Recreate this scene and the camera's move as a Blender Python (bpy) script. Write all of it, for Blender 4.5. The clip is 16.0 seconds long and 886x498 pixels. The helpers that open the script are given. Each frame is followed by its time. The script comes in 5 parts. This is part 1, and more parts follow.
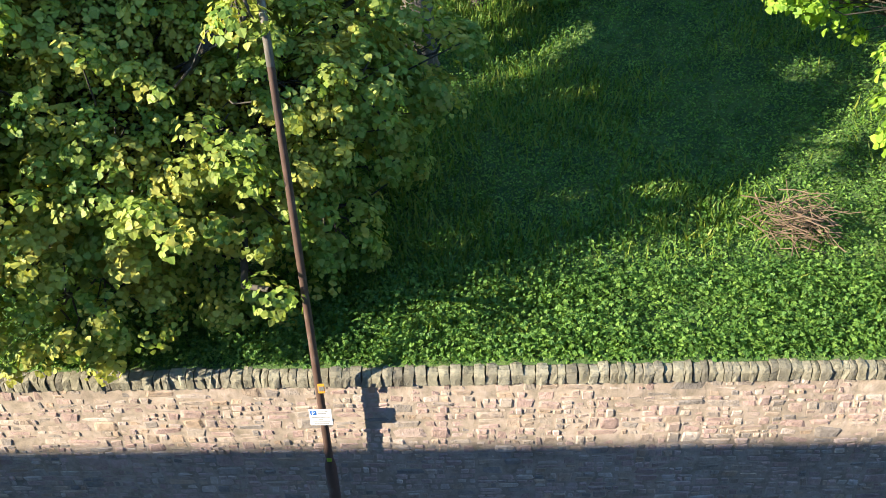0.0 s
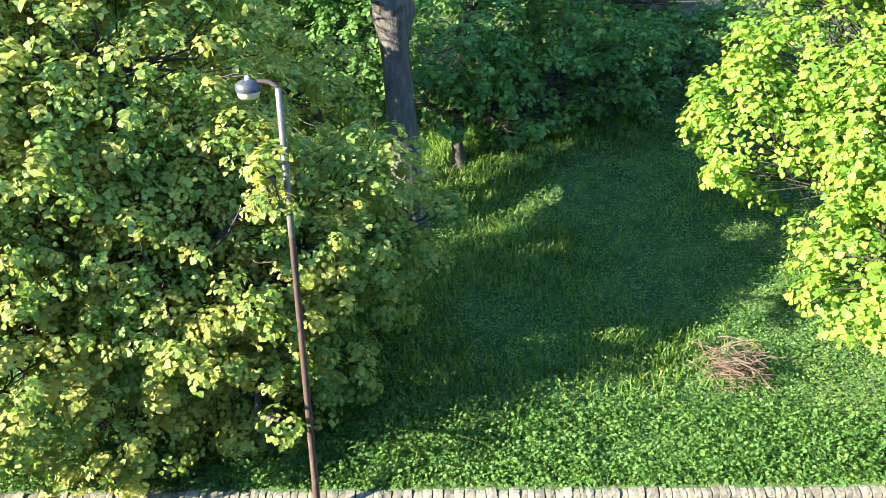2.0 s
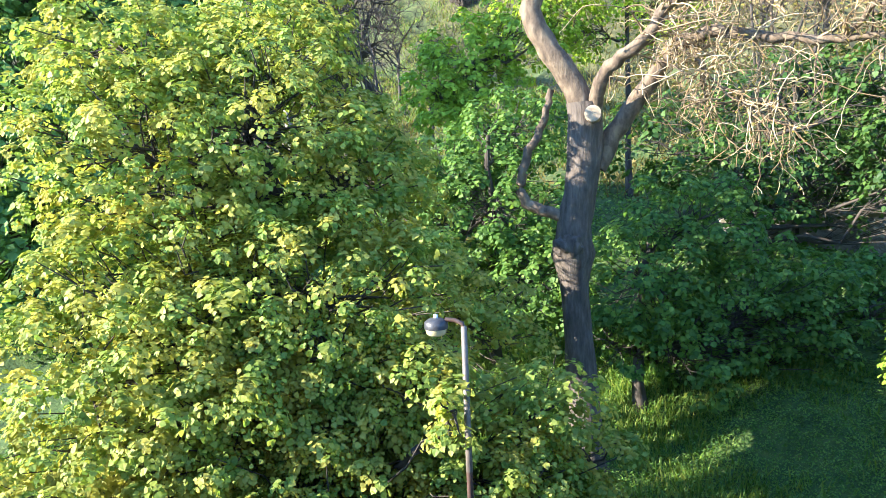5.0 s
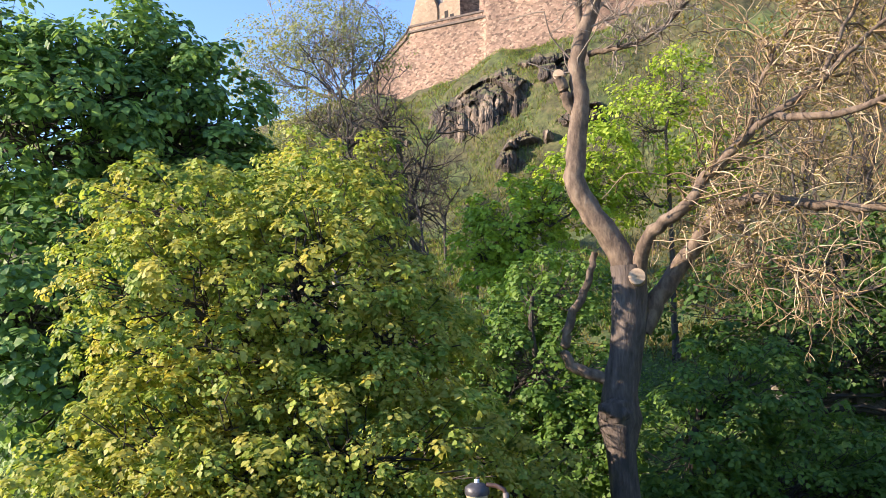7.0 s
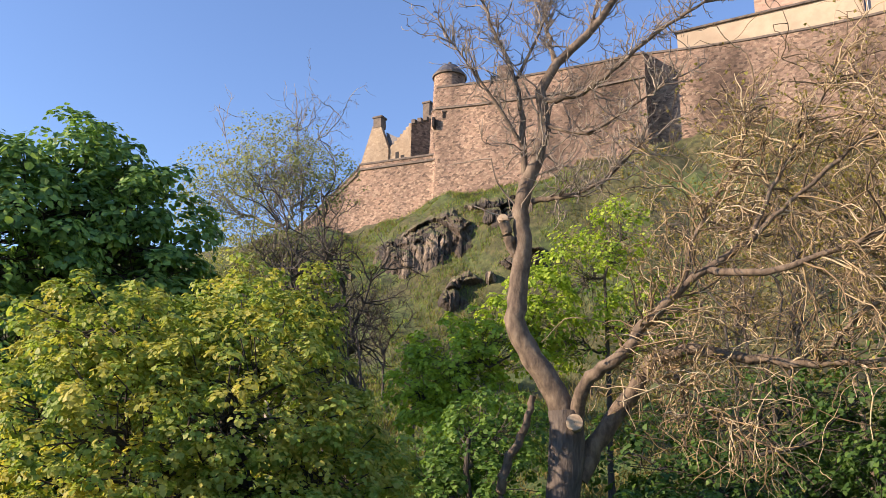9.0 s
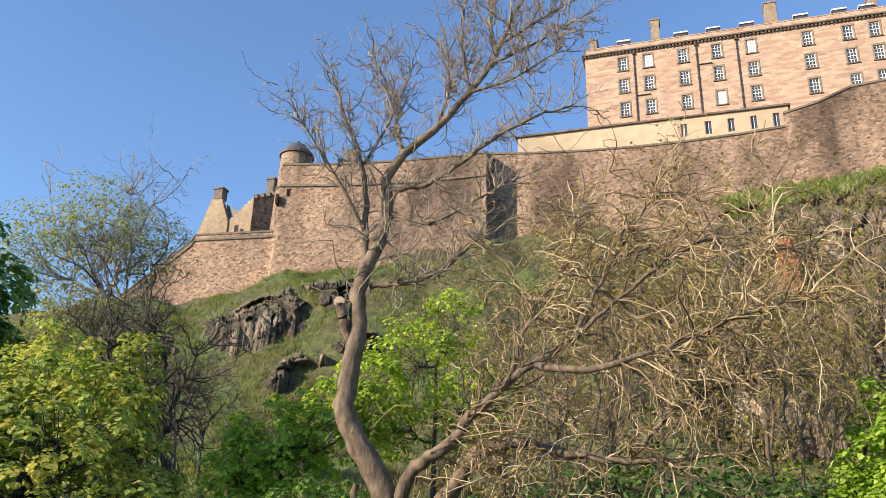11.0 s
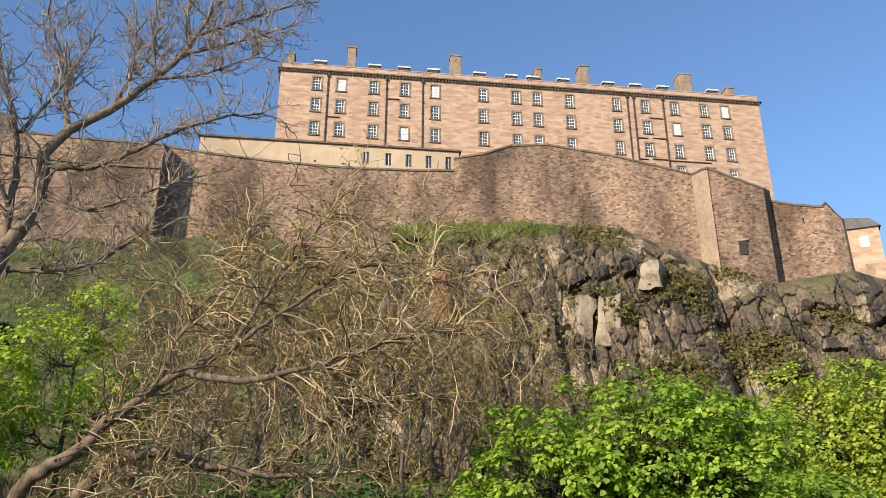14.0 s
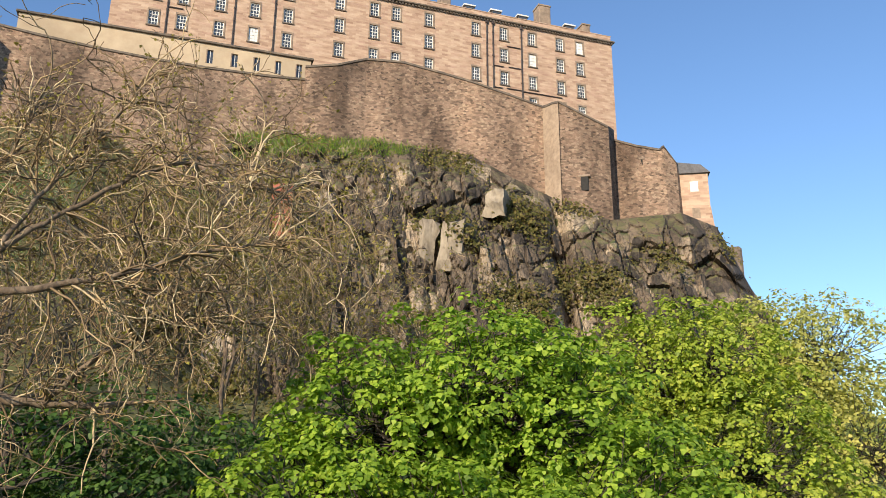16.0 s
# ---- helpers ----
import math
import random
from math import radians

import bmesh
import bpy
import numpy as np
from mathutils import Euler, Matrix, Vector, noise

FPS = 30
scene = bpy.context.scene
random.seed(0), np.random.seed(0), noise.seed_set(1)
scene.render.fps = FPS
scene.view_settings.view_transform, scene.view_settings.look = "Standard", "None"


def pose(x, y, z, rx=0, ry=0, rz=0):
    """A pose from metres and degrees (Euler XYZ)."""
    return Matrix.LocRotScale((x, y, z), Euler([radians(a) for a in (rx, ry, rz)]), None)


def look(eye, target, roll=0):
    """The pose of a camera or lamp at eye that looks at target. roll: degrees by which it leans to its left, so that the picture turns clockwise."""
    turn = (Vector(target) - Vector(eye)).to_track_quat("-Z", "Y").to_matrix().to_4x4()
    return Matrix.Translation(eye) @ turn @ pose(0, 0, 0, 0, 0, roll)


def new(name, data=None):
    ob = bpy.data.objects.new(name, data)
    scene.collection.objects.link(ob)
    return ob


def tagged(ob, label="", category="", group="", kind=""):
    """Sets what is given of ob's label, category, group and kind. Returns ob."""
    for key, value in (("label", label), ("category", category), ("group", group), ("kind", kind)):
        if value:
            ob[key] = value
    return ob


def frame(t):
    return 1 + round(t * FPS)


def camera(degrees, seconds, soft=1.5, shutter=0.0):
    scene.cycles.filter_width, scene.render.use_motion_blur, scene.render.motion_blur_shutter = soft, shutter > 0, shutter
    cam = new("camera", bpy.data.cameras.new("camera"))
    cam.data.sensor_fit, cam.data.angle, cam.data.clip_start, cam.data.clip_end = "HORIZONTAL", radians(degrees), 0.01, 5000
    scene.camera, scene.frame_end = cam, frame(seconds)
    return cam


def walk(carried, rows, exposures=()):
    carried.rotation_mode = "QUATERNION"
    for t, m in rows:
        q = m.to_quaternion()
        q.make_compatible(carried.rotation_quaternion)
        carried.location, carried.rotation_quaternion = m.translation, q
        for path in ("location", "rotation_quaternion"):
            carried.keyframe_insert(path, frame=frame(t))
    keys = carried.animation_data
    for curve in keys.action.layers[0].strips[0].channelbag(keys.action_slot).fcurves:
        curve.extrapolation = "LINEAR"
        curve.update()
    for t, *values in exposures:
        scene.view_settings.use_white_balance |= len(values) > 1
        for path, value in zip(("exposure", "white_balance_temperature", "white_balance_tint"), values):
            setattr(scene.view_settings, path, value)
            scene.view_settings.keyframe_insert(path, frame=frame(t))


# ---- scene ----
# Looking from a roof edge across a lane to a wooded castle rock; heights are from a bench mark low on the wall.
EYE = 10.3
cam = camera(56.9, 16.0, soft=0.45, shutter=0.0)
# seconds, metres leant forward, yaw, pitch, roll
ROWS = [
    (0, 2.26, 2.23, -31.64, -2.31),
    (0.5, 1.99, 0.44, -29.08, -1.72),
    (1, 0.93, -0.42, -27.31, -1.81),
    (1.5, 0.36, -0.42, -25.11, -1.59),
    (2, 0.32, 0.87, -22.39, -1.08),
    (2.5, 0.27, 3.09, -19.50, -0.53),
    (3, 0.19, 5.68, -16.45, -0.39),
    (3.5, 0.14, 8.34, -13.39, -0.98),
    (6, 0.00, 14.77, -0.50, -2.36),
    (6.5, 0.00, 15.55, 2.57, -1.81),
    (7, 0.00, 15.66, 5.45, -1.28),
    (7.5, 0.00, 15.32, 7.90, -0.78),
    (8, 0.00, 14.54, 10.17, -0.12),
    (8.5, 0.00, 13.31, 12.73, 0.53),
    (11, 0.00, -0.28, 21.13, 1.54),
    (11.5, 0.00, -4.10, 22.35, 1.73),
    (12, 0.00, -8.86, 23.20, 1.39),
    (12.5, 0.00, -12.89, 23.97, 0.83),
    (13, 0.00, -16.83, 24.26, 0.23),
    (13.5, 0.00, -21.03, 23.54, 0.05),
    (14, 0.00, -24.72, 22.35, 0.07),
    (14.5, 0.00, -28.41, 20.84, 0.32),
    (15, 0.00, -31.37, 19.39, 0.85),
    (15.5, 0.00, -34.02, 17.99, 0.81),
    (16, 2.00, -36.12, 16.79, 0.30),
]


def stand(lean, yaw, pitch, roll):
    a, b = radians(yaw), radians(pitch)
    ahead = Vector((-math.sin(a) * math.cos(b), math.cos(a) * math.cos(b), math.sin(b)))
    eye = Vector((0, 0, EYE)) + ahead * lean
    return look(eye, eye + ahead * 5, roll)


walk(cam, [(t, stand(*row)) for t, *row in ROWS],
     exposures=[(0.0, 2.0, 6050, 5), (1.5, 2.45, 5800, 5), (3.5, 2.85, 5450, 6), (6.0, 1.9, 6000, 17), (7.0, 1.45, 6400, 24), (8.5, 1.0, 6800, 25), (11.0, 0.95, 6600, 14), (13.0, 0.68, 6600, 12), (14.5, 0.65, 6600, 12), (16.0, 0.6, 6600, 12)])

# ---- light ----
SUN_EL, SUN_FROM = 22.0, Vector((-0.89, -0.45, 0.0)).normalized()
sun = new("sun", bpy.data.lights.new("sun", "SUN"))
sun.data.energy, sun.data.angle, sun.data.color = 4.8, radians(0.5), (1.0, 0.84, 0.62)
sun_way = SUN_FROM * math.cos(radians(SUN_EL)) + Vector((0, 0, math.sin(radians(SUN_EL))))
sun.matrix_world = look(sun_way * 50, (0, 0, 0))
world = bpy.data.worlds.new("world")
scene.world = world
world.use_nodes = True
wn, wl = world.node_tree.nodes, world.node_tree.links
sky = wn.new("ShaderNodeTexSky")
sky.sky_type, sky.sun_disc = "NISHITA", False
sky.sun_elevation, sky.sun_rotation = radians(SUN_EL), math.atan2(SUN_FROM.x, SUN_FROM.y)
sky.air_density, sky.dust_density, sky.ozone_density = 1.1, 0.05, 5.0
wl.new(sky.outputs["Color"], wn["Background"].inputs["Color"])
wn["Background"].inputs["Strength"].default_value = 0.135

# ---- materials ----


def nodes_of(name):
    m = bpy.data.materials.new(name)
    m.use_nodes = True
    nt = m.node_tree
    return m, nt, nt.nodes["Principled BSDF"]


def node(nt, kind, **values):
    n = nt.nodes.new("ShaderNode" + kind)
    for k, v in values.items():
        n.inputs[k].default_value = v
    return n


def ramp(nt, fac, stops):
    r = nt.nodes.new("ShaderNodeValToRGB")
    while len(r.color_ramp.elements) < len(stops):
        r.color_ramp.elements.new(0.5)
    for e, (p, c) in zip(r.color_ramp.elements, stops):
        e.position, e.color = p, (*c, 1)
    nt.links.new(fac, r.inputs["Fac"])
    return r.outputs["Color"]


def mix(nt, fac, a, b, how="MIX"):
    m = nt.nodes.new("ShaderNodeMix")
    m.data_type, m.blend_type = "RGBA", how
    for sock, v in ((m.inputs[0], fac), (m.inputs[6], a), (m.inputs[7], b)):
        if isinstance(v, (int, float)):
            sock.default_value = v
        elif isinstance(v, tuple):
            sock.default_value = (*v, 1)
        else:
            nt.links.new(v, sock)
    return m.outputs[2]


def place(nt, scale=(1, 1, 1), world_space=True):
    g = nt.nodes.new("ShaderNodeNewGeometry") if world_space else nt.nodes.new("ShaderNodeTexCoord")
    m = nt.nodes.new("ShaderNodeMapping")
    m.inputs["Scale"].default_value = scale
    nt.links.new(g.outputs["Position" if world_space else "Object"], m.inputs["Vector"])
    return m.outputs["Vector"]


def tex(nt, kind, vec, out, **values):
    n = node(nt, "Tex" + kind, **values)
    if vec is not None:
        nt.links.new(vec, n.inputs["Vector"])
    return n.outputs[out]


def bump(nt, bsdf, height, strength=0.5, distance=0.05):
    b = node(nt, "Bump", Strength=strength, Distance=distance)
    nt.links.new(height, b.inputs["Height"])
    nt.links.new(b.outputs["Normal"], bsdf.inputs["Normal"])


def noisy(name, stops, scale=3.0, rough=0.85, stretch=(1, 1, 1), relief=0.4, depth=0.03, detail=6.0, metal=0.0, own=False):
    """A material whose colour wanders between the stops, with grain and fine relief."""
    m, nt, b = nodes_of(name)
    v = place(nt, stretch, not own)
    f = tex(nt, "Noise", v, "Fac", Scale=scale, Detail=detail, Roughness=0.65)
    col = ramp(nt, f, stops)
    big = tex(nt, "Noise", v, "Fac", Scale=scale * 0.17, Detail=3.0)
    col = mix(nt, 0.45, col, ramp(nt, big, [(0.3, (0.55, 0.55, 0.55)), (0.7, (1.25, 1.25, 1.25))]), "MULTIPLY")
    nt.links.new(col, b.inputs["Base Color"])
    b.inputs["Roughness"].default_value, b.inputs["Metallic"].default_value = rough, metal
    bump(nt, b, f, relief, depth)
    return m


def leafy(name, low, mid, high, glow=0.32, young=None, tuft=2.4):
    """Leaves: each one its own green, each tuft its own tone, some of them young and yellower, light shining through."""
    m, nt, b = nodes_of(name)
    g = nt.nodes.new("ShaderNodeNewGeometry")
    col = ramp(nt, g.outputs["Random Per Island"], [(0.0, low), (0.45, mid), (0.85, high), (1.0, mid)])
    cells = tex(nt, "Voronoi", g.outputs["Position"], "Color", Scale=tuft)
    sep = nt.nodes.new("ShaderNodeSeparateColor")
    nt.links.new(cells, sep.inputs[0])
    if young:
        col = mix(nt, ramp(nt, sep.outputs[1], [(0.32, (0, 0, 0)), (0.9, (0.85, 0.85, 0.85))]), col, young)
    col = mix(nt, 0.6, col, ramp(nt, sep.outputs[0], [(0.1, (0.62, 0.7, 0.62)), (0.9, (1.3, 1.22, 1.15))]), "MULTIPLY")
    nt.links.new(col, b.inputs["Base Color"])
    b.inputs["Roughness"].default_value = 0.5
    b.inputs["Specular IOR Level"].default_value = 0.25
    t = nt.nodes.new("ShaderNodeBsdfTranslucent")
    nt.links.new(mix(nt, 1.0, col, (1.5, 1.5, 0.9), "MULTIPLY"), t.inputs["Color"])
    s = node(nt, "MixShader", Fac=glow)
    nt.links.new(b.outputs[0], s.inputs[1])
    nt.links.new(t.outputs[0], s.inputs[2])
    nt.links.new(s.outputs[0], nt.nodes["Material Output"].inputs["Surface"])
    return m


def rubble(name, tones, joint, cell=(2.1, 2.1, 3.3), soot=0.75):
    """Coursed rubble masonry: stones of mixed tone with recessed, paler joints, weather-stained."""
    m, nt, b = nodes_of(name)
    v = place(nt, cell)
    w = tex(nt, "Noise", v, "Color", Scale=1.3, Detail=2.0)
    v2 = mix(nt, 0.22, v, w, "ADD")
    cellcol = tex(nt, "Voronoi", v2, "Color", Scale=1.0)
    sep = nt.nodes.new("ShaderNodeSeparateColor")
    nt.links.new(cellcol, sep.inputs[0])
    n = len(tones) - 1
    col = ramp(nt, sep.outputs[0], [(i / n, c) for i, c in enumerate(tones)])
    e = nt.nodes.new("ShaderNodeTexVoronoi")
    e.feature = "DISTANCE_TO_EDGE"
    nt.links.new(v2, e.inputs["Vector"])
    edge = ramp(nt, e.outputs["Distance"], [(0.0, (0, 0, 0)), (0.09, (1, 1, 1))])
    col = mix(nt, edge, joint, col)
    grain = tex(nt, "Noise", place(nt), "Fac", Scale=5.0, Detail=8.0, Roughness=0.7)
    col = mix(nt, 0.55, col, ramp(nt, grain, [(0.3, (0.62, 0.62, 0.62)), (0.7, (1.3, 1.3, 1.3))]), "MULTIPLY")
    stain = tex(nt, "Noise", place(nt, (0.16, 0.16, 0.05)), "Fac", Scale=1.0, Detail=5.0, Roughness=0.6)
    col = mix(nt, soot, col, ramp(nt, stain, [(0.36, (0.4, 0.38, 0.36)), (0.5, (0.95, 0.93, 0.9)), (0.66, (1.35, 1.3, 1.22))]), "MULTIPLY")
    nt.links.new(col, b.inputs["Base Color"])
    b.inputs["Roughness"].default_value = 0.92
    h = mix(nt, 0.35, edge, grain)
    bump(nt, b, h, 0.7, 0.06)
    return m


def ashlar(name):
    """Squared, coursed blocks of buff and pink sandstone, along local x and z."""
    m, nt, b = nodes_of(name)
    c = nt.nodes.new("ShaderNodeTexCoord")
    s = nt.nodes.new("ShaderNodeSeparateXYZ")
    nt.links.new(c.outputs["Object"], s.inputs[0])
    add = node(nt, "Math")
    nt.links.new(s.outputs["X"], add.inputs[0])
    nt.links.new(s.outputs["Y"], add.inputs[1])
    k = nt.nodes.new("ShaderNodeCombineXYZ")
    nt.links.new(add.outputs[0], k.inputs["X"])
    nt.links.new(s.outputs["Z"], k.inputs["Y"])
    br = node(nt, "TexBrick", Scale=1.0)
    br.inputs["Color1"].default_value, br.inputs["Color2"].default_value = (0.0, 0.0, 0.0, 1), (1, 1, 1, 1)
    br.inputs["Mortar"].default_value = (0.4, 0.4, 0.4, 1)
    for key, v in (("Mortar Size", 0.018), ("Brick Width", 0.95), ("Row Height", 0.36), ("Bias", 0.0)):
        br.inputs[key].default_value = v
    nt.links.new(k.outputs[0], br.inputs["Vector"])
    col = ramp(nt, br.outputs["Color"], [(0.0, (0.33, 0.225, 0.165)), (0.35, (0.42, 0.305, 0.225)), (0.7, (0.47, 0.36, 0.27)), (1.0, (0.39, 0.265, 0.205))])
    streak = tex(nt, "Noise", place(nt, (0.35, 0.35, 1.6), False), "Fac", Scale=1.1, Detail=6.0, Roughness=0.65)
    col = mix(nt, 0.75, col, ramp(nt, streak, [(0.35, (0.7, 0.62, 0.58)), (0.6, (1.1, 1.08, 1.05))]), "MULTIPLY")
    nt.links.new(col, b.inputs["Base Color"])
    b.inputs["Roughness"].default_value = 0.9
    bump(nt, b, br.outputs["Fac"], 0.3, 0.02)
    return m


def glassy(name, tone):
    m, nt, b = nodes_of(name)
    b.inputs["Base Color"].default_value = (*tone, 1)
    b.inputs["Roughness"].default_value, b.inputs["Specular IOR Level"].default_value = 0.06, 0.9
    return m


M = {
    "rubble": rubble("castle_rubble", [(0.06, 0.042, 0.032), (0.25, 0.168, 0.122), (0.37, 0.255, 0.185), (0.13, 0.09, 0.068), (0.46, 0.345, 0.25), (0.28, 0.182, 0.137)], (0.23, 0.168, 0.122), (2.5, 2.5, 4.2), 1.0),
    "dark_rubble": rubble("sooted_rubble", [(0.12, 0.10, 0.09), (0.20, 0.16, 0.14), (0.26, 0.2, 0.16)], (0.2, 0.17, 0.14)),
    "ashlar": ashlar("barrack_ashlar"),
    "cream": noisy("cream_stone", [(0.3, (0.40, 0.31, 0.21)), (0.7, (0.48, 0.39, 0.27))], 0.7),
    "trim": noisy("sooted_trim", [(0.3, (0.06, 0.05, 0.045)), (0.7, (0.2, 0.16, 0.12))], 1.2),
    "slate": noisy("slate", [(0.3, (0.05, 0.05, 0.055)), (0.7, (0.11, 0.11, 0.12))], 2.5, 0.6),
    "lead": noisy("dark_iron", [(0.3, (0.03, 0.025, 0.022)), (0.7, (0.07, 0.05, 0.045))], 3, 0.5),
    "white": noisy("white_paint", [(0.3, (0.68, 0.68, 0.64)), (0.7, (0.8, 0.8, 0.77))], 3, 0.5, relief=0.1),
    "glass": glassy("window_glass", (0.05, 0.06, 0.07)),
    "blind": noisy("pale_blind", [(0.3, (0.62, 0.64, 0.62)), (0.7, (0.75, 0.77, 0.75))], 2, 0.3, relief=0.05),
    # near-black paint for the shade inside slits, embrasures and small openings
    "hole": noisy("shade_black", [(0.3, (0.01, 0.01, 0.01)), (0.7, (0.03, 0.028, 0.025))], 2),
    "bark": noisy("grey_bark", [(0.25, (0.03, 0.025, 0.021)), (0.5, (0.095, 0.078, 0.064)), (0.75, (0.18, 0.15, 0.122))], 9, 0.9, (1, 1, 0.22), 1.0, 0.06),
    "limb": noisy("pale_limb_bark", [(0.3, (0.05, 0.037, 0.027)), (0.48, (0.135, 0.10, 0.068)), (0.7, (0.25, 0.195, 0.135))], 6, 0.9, (1, 1, 0.5), 1.0, 0.05),
    "dark_bark": noisy("dark_bark", [(0.3, (0.03, 0.026, 0.022)), (0.7, (0.09, 0.075, 0.06))], 6, 0.9, (1, 1, 0.3), 0.8),
    "leaf_yellow": leafy("yellow_green_leaves", (0.13, 0.205, 0.037), (0.23, 0.32, 0.06), (0.35, 0.41, 0.105), 0.4, (0.45, 0.41, 0.095)),
    "leaf_fresh": leafy("fresh_green_leaves", (0.11, 0.20, 0.022), (0.22, 0.345, 0.038), (0.35, 0.47, 0.065), 0.42),
    "leaf_mid": leafy("mid_green_leaves", (0.055, 0.125, 0.03), (0.11, 0.21, 0.045), (0.18, 0.29, 0.06), 0.4),
    "leaf_dark": leafy("dark_green_leaves", (0.07, 0.15, 0.055), (0.14, 0.26, 0.08), (0.26, 0.40, 0.10), 0.34, None, 1.2),
    # darker version of the dark green leaves, with the understorey's shade in its colour
    "leaf_shade": leafy("shade_darkened_leaves", (0.03, 0.07, 0.02), (0.055, 0.12, 0.03), (0.10, 0.18, 0.035), 0.35),
    "leaf_bud": leafy("opening_buds", (0.20, 0.17, 0.05), (0.26, 0.22, 0.06), (0.30, 0.29, 0.07)),
    "herb": leafy("ground_herbs", (0.07, 0.15, 0.035), (0.12, 0.225, 0.05), (0.20, 0.31, 0.07), 0.4),
    "grass": leafy("long_grass", (0.07, 0.15, 0.02), (0.14, 0.23, 0.035), (0.24, 0.28, 0.06), 0.4),
    "dead": noisy("dead_stems", [(0.3, (0.08, 0.05, 0.032)), (0.7, (0.2, 0.135, 0.09))], 6),
    "asphalt": noisy("asphalt", [(0.3, (0.035, 0.035, 0.036)), (0.7, (0.07, 0.07, 0.07))], 30, 0.9),
    "paving": noisy("paving", [(0.3, (0.16, 0.15, 0.14)), (0.7, (0.27, 0.26, 0.24))], 12, 0.9),
    "mortar": noisy("lime_mortar", [(0.3, (0.20, 0.165, 0.125)), (0.5, (0.32, 0.255, 0.205)), (0.7, (0.42, 0.335, 0.285))], 5, 0.95, relief=0.9),
    "post": noisy("rusty_painted_post", [(0.3, (0.035, 0.02, 0.016)), (0.55, (0.085, 0.048, 0.036)), (0.75, (0.19, 0.16, 0.13))], 5, 0.6, (1, 1, 0.3)),
    "zinc": noisy("worn_grey_metal", [(0.3, (0.05, 0.042, 0.036)), (0.5, (0.12, 0.105, 0.09)), (0.7, (0.26, 0.235, 0.2))], 6, 0.5, (1, 1, 0.3)),
    "lamp_body": noisy("grey_lamp_housing", [(0.3, (0.035, 0.037, 0.042)), (0.7, (0.08, 0.085, 0.095))], 5, 0.45),
    "lamp_bowl": noisy("milky_lamp_bowl", [(0.3, (0.5, 0.43, 0.25)), (0.7, (0.62, 0.55, 0.35))], 4, 0.25, relief=0.05),
    "sign_white": noisy("sign_face", [(0.3, (0.7, 0.7, 0.7)), (0.7, (0.82, 0.82, 0.82))], 5, 0.35, relief=0.02),
    "sign_blue": noisy("sign_blue", [(0.3, (0.02, 0.10, 0.38)), (0.7, (0.03, 0.13, 0.45))], 5, 0.35, relief=0.02),
    "ink": noisy("grey_ink", [(0.3, (0.2, 0.2, 0.2)), (0.7, (0.3, 0.3, 0.3))], 5, 0.6, relief=0.02),
    "yellow": noisy("orange_plate", [(0.3, (0.55, 0.25, 0.02)), (0.7, (0.65, 0.32, 0.03))], 4, 0.5, relief=0.05),
    "brick": noisy("red_brickwork", [(0.3, (0.26, 0.08, 0.05)), (0.7, (0.42, 0.15, 0.09))], 5),
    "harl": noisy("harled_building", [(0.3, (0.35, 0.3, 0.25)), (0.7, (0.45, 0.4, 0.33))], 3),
}


def stone_mat(name, tones):
    """Single stones, each with its own tone, pitted and stained."""
    m, nt, b = nodes_of(name)
    o = nt.nodes.new("ShaderNodeObjectInfo")
    g = nt.nodes.new("ShaderNodeNewGeometry")
    add = node(nt, "Math")
    nt.links.new(o.outputs["Random"], add.inputs[0])
    nt.links.new(g.outputs["Random Per Island"], add.inputs[1])
    fr = node(nt, "Math")
    fr.operation = "FRACT"
    nt.links.new(add.outputs[0], fr.inputs[0])
    n = len(tones) - 1
    col = ramp(nt, fr.outputs[0], [(i / n, c) for i, c in enumerate(tones)])
    grain = tex(nt, "Noise", g.outputs["Position"], "Fac", Scale=14.0, Detail=8.0, Roughness=0.7)
    col = mix(nt, 0.6, col, ramp(nt, grain, [(0.3, (0.6, 0.58, 0.56)), (0.7, (1.3, 1.3, 1.28))]), "MULTIPLY")
    blot = tex(nt, "Noise", g.outputs["Position"], "Fac", Scale=2.2, Detail=5.0)
    col = mix(nt, 0.5, col, ramp(nt, blot, [(0.35, (0.5, 0.5, 0.48)), (0.6, (1.1, 1.1, 1.1))]), "MULTIPLY")
    nt.links.new(col, b.inputs["Base Color"])
    b.inputs["Roughness"].default_value = 0.93
    bump(nt, b, grain, 0.9, 0.03)
    return m


def twig_mat(name, tones):
    m, nt, b = nodes_of(name)
    g = nt.nodes.new("ShaderNodeNewGeometry")
    n = len(tones) - 1
    col = ramp(nt, g.outputs["Random Per Island"], [(i / n, c) for i, c in enumerate(tones)])
    f = tex(nt, "Noise", g.outputs["Position"], "Fac", Scale=6.0, Detail=4.0)
    col = mix(nt, 0.5, col, ramp(nt, f, [(0.3, (0.6, 0.6, 0.6)), (0.7, (1.3, 1.3, 1.3))]), "MULTIPLY")
    nt.links.new(col, b.inputs["Base Color"])
    b.inputs["Roughness"].default_value = 0.8
    bump(nt, b, f, 0.3, 0.01)
    return m


